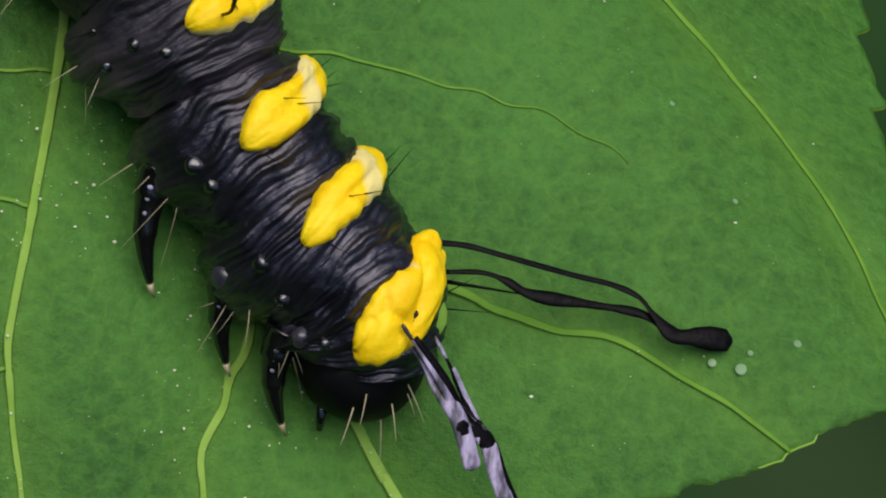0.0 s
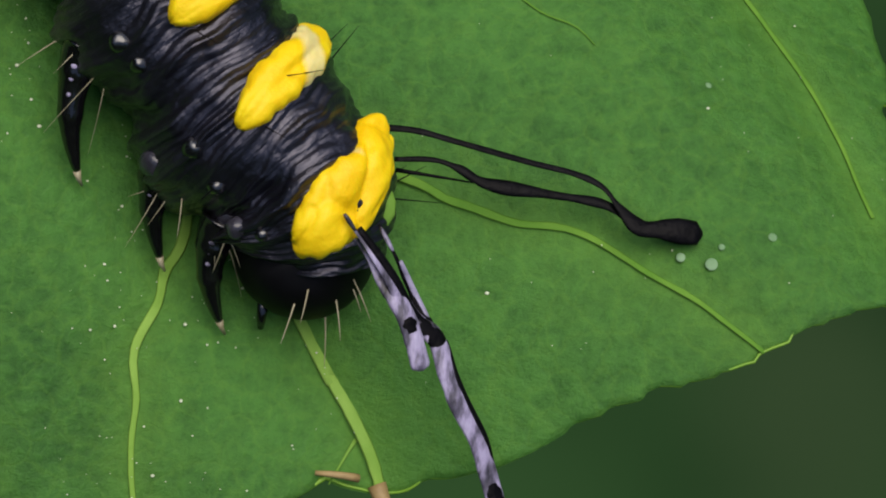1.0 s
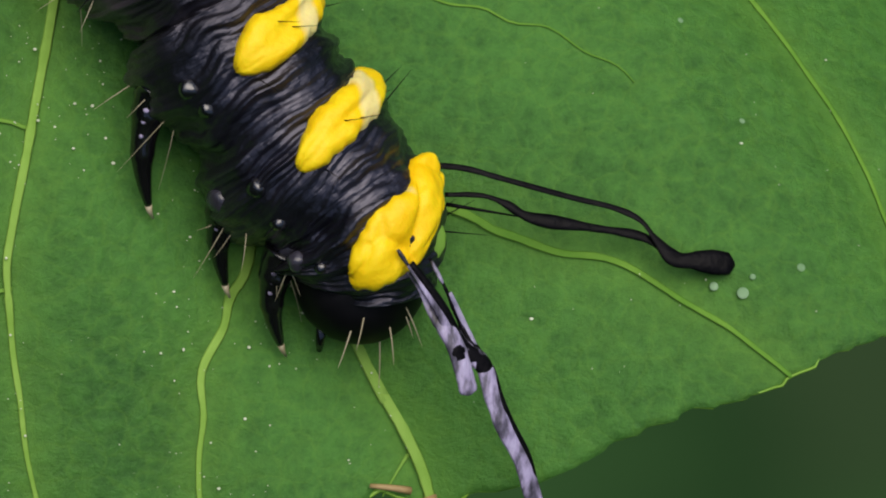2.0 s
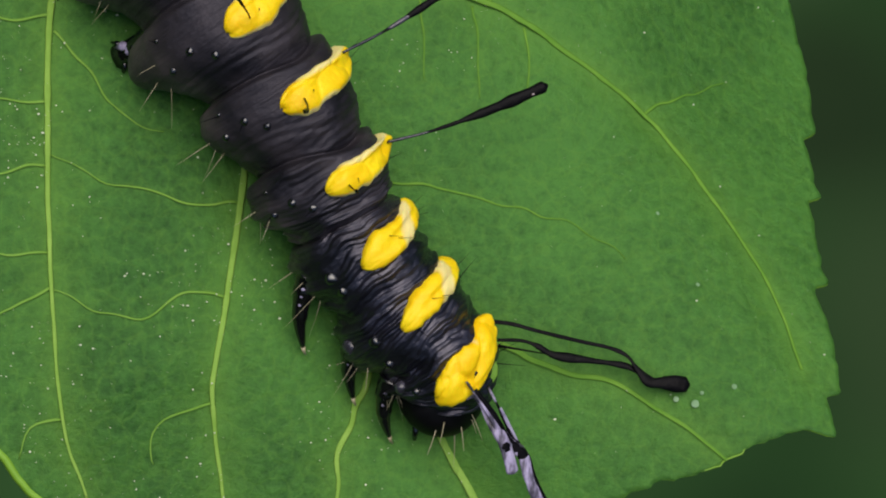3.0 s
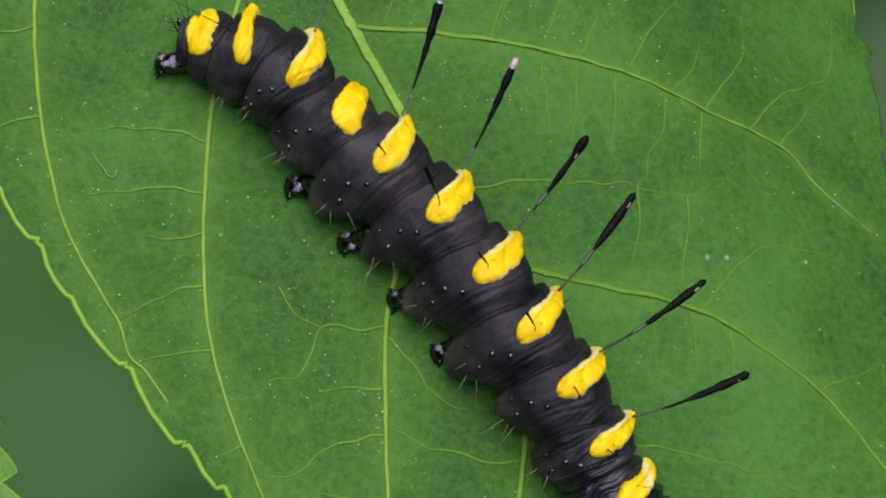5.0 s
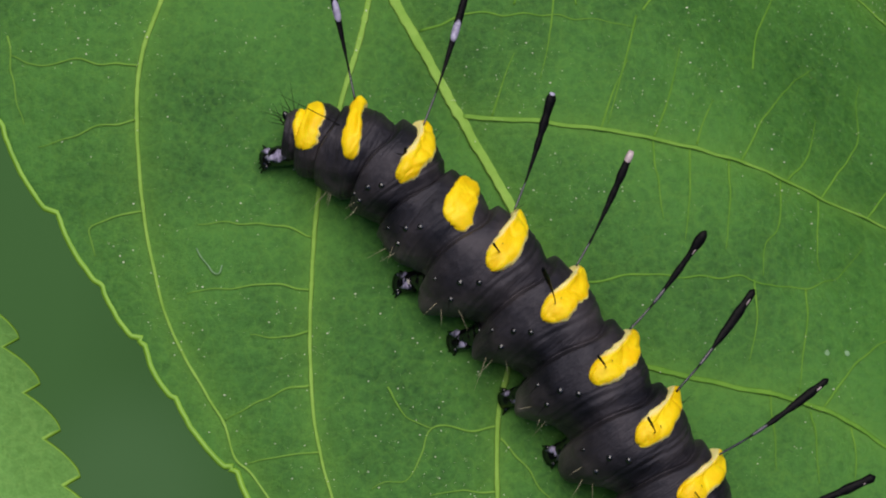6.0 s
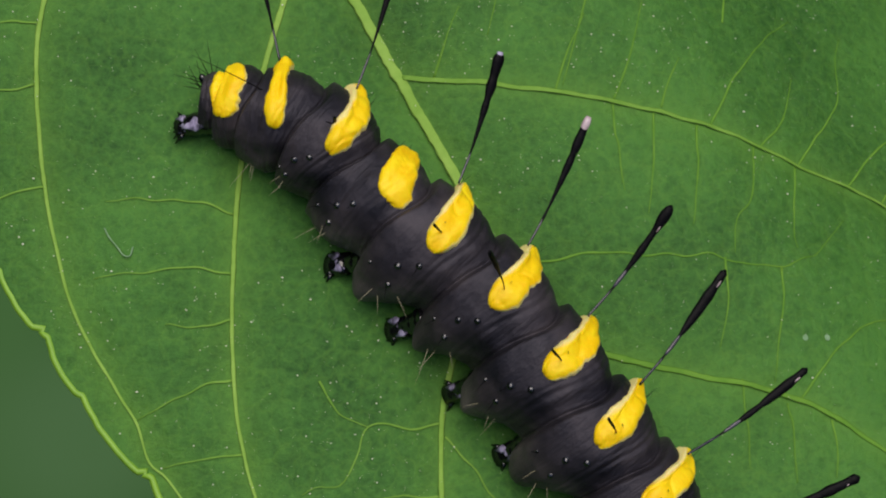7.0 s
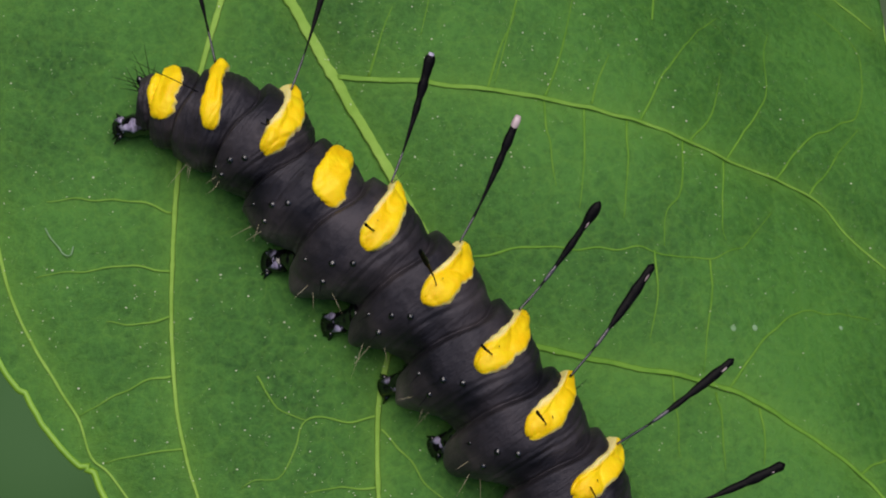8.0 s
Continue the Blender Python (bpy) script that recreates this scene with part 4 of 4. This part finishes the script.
    ribbon, pts = club(cat, [tuple(skin(0.72, radians(6), 0.25, False)), (7.25, -17.3, 3.9), (7.74, -17.97, 3.55), (8.12, -18.6, 3.5)], 0.032, 0.1, None, 0.5, 30, 0.2, "short grey hair")
    shine(ribbon, pts, 0.04, 0.3, 0.045, "lilac_band", 0.9)
    shine(ribbon, [p + Vector((0.04, 0.02, 0.02)) for p in pts], 0.4, 0.9, 0.065, "lilac_band", 0.6)
    legs(cat)
    prolegs(cat)
    head_capsule(cat)
    tubercles(cat)
    fringe(cat)
    for dx, dy in ((0, 0), (0.25, 0.18), (-0.1, 0.25)):
        part("tail_spike", dome((-15.55 + dx, 7.1 + dy, 1.95), (-0.6, 0.6, 0.6), 0.17, 0.32), GLOSS, cat)
    return cat


build_caterpillar()


# ---- small things on the leaf ----
def specks():
    """Pale dust grains strewn over the leaf."""
    rng = random.Random(11)
    rim = outline(EDGE_TIP + EDGE_RIGHT + EDGE_LEFT, LEAF_MID, 720)
    verts, faces = [], []
    for _ in range(14000):
        u, v = rng.uniform(-12, 40), rng.uniform(-16, 24)
        if rng.random() < (0.9 if v > 0 and u > 26 else 0.55 if v > 0 and u > 12 else 0.0 if v < 0 and u > 14 else 0.1 if v > 0 else 0.35):
            continue
        if noise.noise(Vector((u * 0.3, v * 0.3, 9))) + rng.uniform(-0.4, 0.4) < 0.0:
            continue
        w = math.atan2(v - LEAF_MID[1], u - LEAF_MID[0])
        if math.dist((u, v), LEAF_MID) > rim[int((w + math.pi) / (2 * math.pi) * 720) % 720] - 0.4:
            continue
        r = 0.009 + 0.027 * rng.random() ** (4 if v < 0 else 5 if u < 12 else 7)
        c, base = on_leaf(u, v, 0.008), len(verts)
        stretch = rng.uniform(0.7, 1.6)
        for j, (rr, h) in enumerate(((1.0, -0.3), (0.9, 0.5))):
            for k in range(6):
                w = math.pi * k / 3 + rng.uniform(-0.2, 0.2)
                verts.append((c + Vector((rr * r * stretch * math.cos(w), rr * r * math.sin(w), r * h))) * MM)
        for k in range(6):
            n = (k + 1) % 6
            faces.append((base + k, base + n, base + 6 + n, base + 6 + k))
        faces.append(tuple(base + 6 + k for k in range(6)))
    me = bpy.data.meshes.new("dust_grains")
    me.from_pydata(verts, [], faces)
    me.materials.append(SPECK)
    tagged(new("dust_grains", me), "pale dust grains strewn over the green leaf", "dust", kind="stuff")


def droplets():
    for u, v, r in ((22.3, 9.2, 0.15), (22.7, 10.1, 0.15), (38.8, 6.6, 0.15), (38.4, 6.2, 0.11), (38.9, 7.9, 0.11), (38.6, 6.95, 0.08), (24.4, 14.2, 0.12), (35.6, 8.9, 0.08), (33.0, 9.2, 0.08)):
        n = (on_leaf(u + 0.2, v) - on_leaf(u, v)).cross(on_leaf(u, v + 0.2) - on_leaf(u, v))
        n = n if n.z > 0 else -n
        ob = part("white_speck", dome(on_leaf(u, v, 0.0), n, r * 0.85, 0.02), WHITE)
        tagged(ob, "small round whitish spot on the leaf", "speck", "white spots on the leaf")


def thread():
    pts = [on_leaf(u, v, 0.08) for u, v in ((6.3, -12.9), (6.7, -12.9), (7.2, -12.8), (7.55, -12.75), (7.7, -12.55), (7.45, -12.3))]
    line = [catmull(pts, 5 * i / 30) for i in range(31)]
    tagged(part("thread", tube(line, lambda t: 0.028, 6), WHITE), "short curled white thread lying on the leaf", "thread")


specks()
droplets()
thread()


# ---- the surroundings ----
def lower_leaf():
    """Part of another serrated leaf, hanging a little lower."""
    leaf = tagged(new("leaf"), "smaller green serrated leaf hanging below the large one", "leaf")
    along, out, root = Vector((0.43, -0.90, 0)), Vector((0.90, 0.43, 0)), Vector((-25.9, -0.6, -10))
    teeth, bm, rows = 17, bmesh.new(), []
    for lift in (0.0, -0.2):
        row_set = []
        for i in range(teeth * 14 + 1):
            f = i / (teeth * 14)
            a = -22 + 40 * f
            tooth = (i % 14) / 13
            edge = 0.95 * (1 - (1 - tooth) ** 1.7) - 0.25 * max(0, tooth - 0.85) * math.sin(tooth * 9) - 0.4 + 0.35 * math.sin(a * 0.12) - 0.014 * (a + 1) ** 2 * (0.35 if a < 0 else 0.2)
            row = []
            for j in range(15):
                w = edge - (edge + 24) * (j / 14)
                z = -0.02 * (w + 6) ** 2 + 0.2 * noise.noise(Vector((a * 0.2, w * 0.2, 4)))
                row.append(bm.verts.new(root + along * a + out * w + Vector((0, 0, z + lift))))
            row_set.append(row)
        rows.append(row_set)
        for r0, r1 in zip(row_set, row_set[1:]):
            for j in range(14):
                bm.faces.new((r0[j], r0[j + 1], r1[j + 1], r1[j]))
    bm.loops.layers.uv.new("near_vein")
    edge_line = [row[0].co + Vector((0, 0, -0.1)) for row in rows[0]]
    part("blade", bm, LEAF_YOUNG, leaf)
    part("rim", tube(edge_line, lambda t: 0.11, 6), RIM, leaf, "pale green serrated rim")
    for k in range(5):
        pts = [root + along * (-16 + 7 * k + 3.4 * g * g) + out * (-20 + 18.6 * g) + Vector((0, 0, -0.02 * (-14 + 18.6 * g) ** 2 + 0.05)) for g in (i / 20 for i in range(21))]
        part("side_vein", tube(pts, lambda t: 0.2 - 0.12 * t, 8, 0.5), VEIN_FINE, leaf)


lower_leaf()


def ground():
    bm = bmesh.new()
    rows = []
    for r in (200, 600, 2000, 8000, 40000, 400000):
        rows.append([bm.verts.new((r * math.cos(w), r * math.sin(w), -350 + 20 * noise.noise(Vector((r, w * 3, 0))))) for w in (2 * math.pi * k / 48 for k in range(48))])
    c = bm.verts.new((0, 0, -350))
    for k in range(48):
        bm.faces.new((c, rows[0][k], rows[0][(k + 1) % 48]))
    for r0, r1 in zip(rows, rows[1:]):
        for k in range(48):
            bm.faces.new((r0[k], r1[k], r1[(k + 1) % 48], r0[(k + 1) % 48]))
    m, n, l, b = material("undergrowth")
    t = noise_tex(n, l, 11, 1, 0.4)
    tc, away = n.new("ShaderNodeTexCoord"), n.new("ShaderNodeVectorMath")
    away.operation, away.inputs[1].default_value = "DISTANCE", (-0.03, 0.11, -0.35)  # lighter green towards this place
    l.new(tc.outputs["Object"], away.inputs[0])
    shade = n.new("ShaderNodeMath")
    shade.operation, shade.inputs[1].default_value = "MULTIPLY_ADD", 0.75
    l.new(t.outputs[0], shade.inputs[0])
    l.new(scaled(n, l, away.outputs["Value"], -3.5, 0.62), shade.inputs[2])
    r = ramp(n, [(0.25, (0.009, 0.028, 0.009)), (0.5, (0.022, 0.062, 0.018)), (0.85, (0.046, 0.118, 0.036))])
    l.new(shade.outputs[0], r.inputs[0])
    colour = r.outputs[0]
    # soft paler and darker blotches of green at set places
    for place, reach, tone in (((0.217, 0.160, -0.35), 0.045, (0.078, 0.118, 0.064)), ((0.233, 0.098, -0.35), 0.045, (0.012, 0.025, 0.010)),
                               ((0.250, 0.045, -0.35), 0.05, (0.026, 0.052, 0.020)), ((0.036, 0.030, -0.35), 0.03, (0.012, 0.034, 0.012)), ((0.005, 0.062, -0.35), 0.03, (0.058, 0.132, 0.050))):
        apart = n.new("ShaderNodeVectorMath")
        apart.operation, apart.inputs[1].default_value = "DISTANCE", place
        l.new(tc.outputs["Object"], apart.inputs[0])
        near = n.new("ShaderNodeMapRange")
        near.interpolation_type = "SMOOTHSTEP"
        near.inputs["From Min"].default_value, near.inputs["From Max"].default_value = 0.2 * reach, reach
        near.inputs["To Min"].default_value, near.inputs["To Max"].default_value = 0.9, 0.0
        l.new(apart.outputs["Value"], near.inputs["Value"])
        colour = mix_node(n, l, near.outputs[0], colour, tone)
    l.new(colour, b.inputs["Base Color"])
    b.inputs["Roughness"].default_value, b.inputs["Specular IOR Level"].default_value = 0.9, 0.05
    tagged(part("ground", bm, m), "dark green undergrowth far below the leaf", kind="structure")


ground()


def low_sky_block():
    """Unseen ring shaped like bushes, added to keep the low sky's light away."""
    rng = random.Random(21)
    bm, rows = bmesh.new(), []
    for j in range(15):
        h = j / 14
        row = []
        for k in range(120):
            w = 2 * math.pi * k / 120
            swell = noise.noise(Vector((math.cos(w) * 3, math.sin(w) * 3, h * 4))) + 0.5 * noise.noise(Vector((math.cos(w) * 11, math.sin(w) * 11, h * 12)))
            top = 1150 + 420 * noise.noise(Vector((math.cos(w) * 2, math.sin(w) * 2, 8)))
            r = 1500 + 180 * swell + 420 * h ** 3 + rng.uniform(-30, 30)
            row.append(bm.verts.new((r * math.cos(w), r * math.sin(w), -360 + (top + 360) * h)))
        rows.append(row)
    for r0, r1 in zip(rows, rows[1:]):
        for k in range(120):
            bm.faces.new((r0[k], r0[(k + 1) % 120], r1[(k + 1) % 120], r1[k]))
    tagged(part("low_sky_ring", bm, plain_material("low_sky_block_green", [(0.008, 0.02, 0.005), (0.05, 0.11, 0.025)], 0.8, 18, 0.05)), "unseen dark green ring added to block the low sky", kind="structure")


low_sky_block()


def motions():
    """The caterpillar and the leaf keep still: only the camera moves."""


motions()
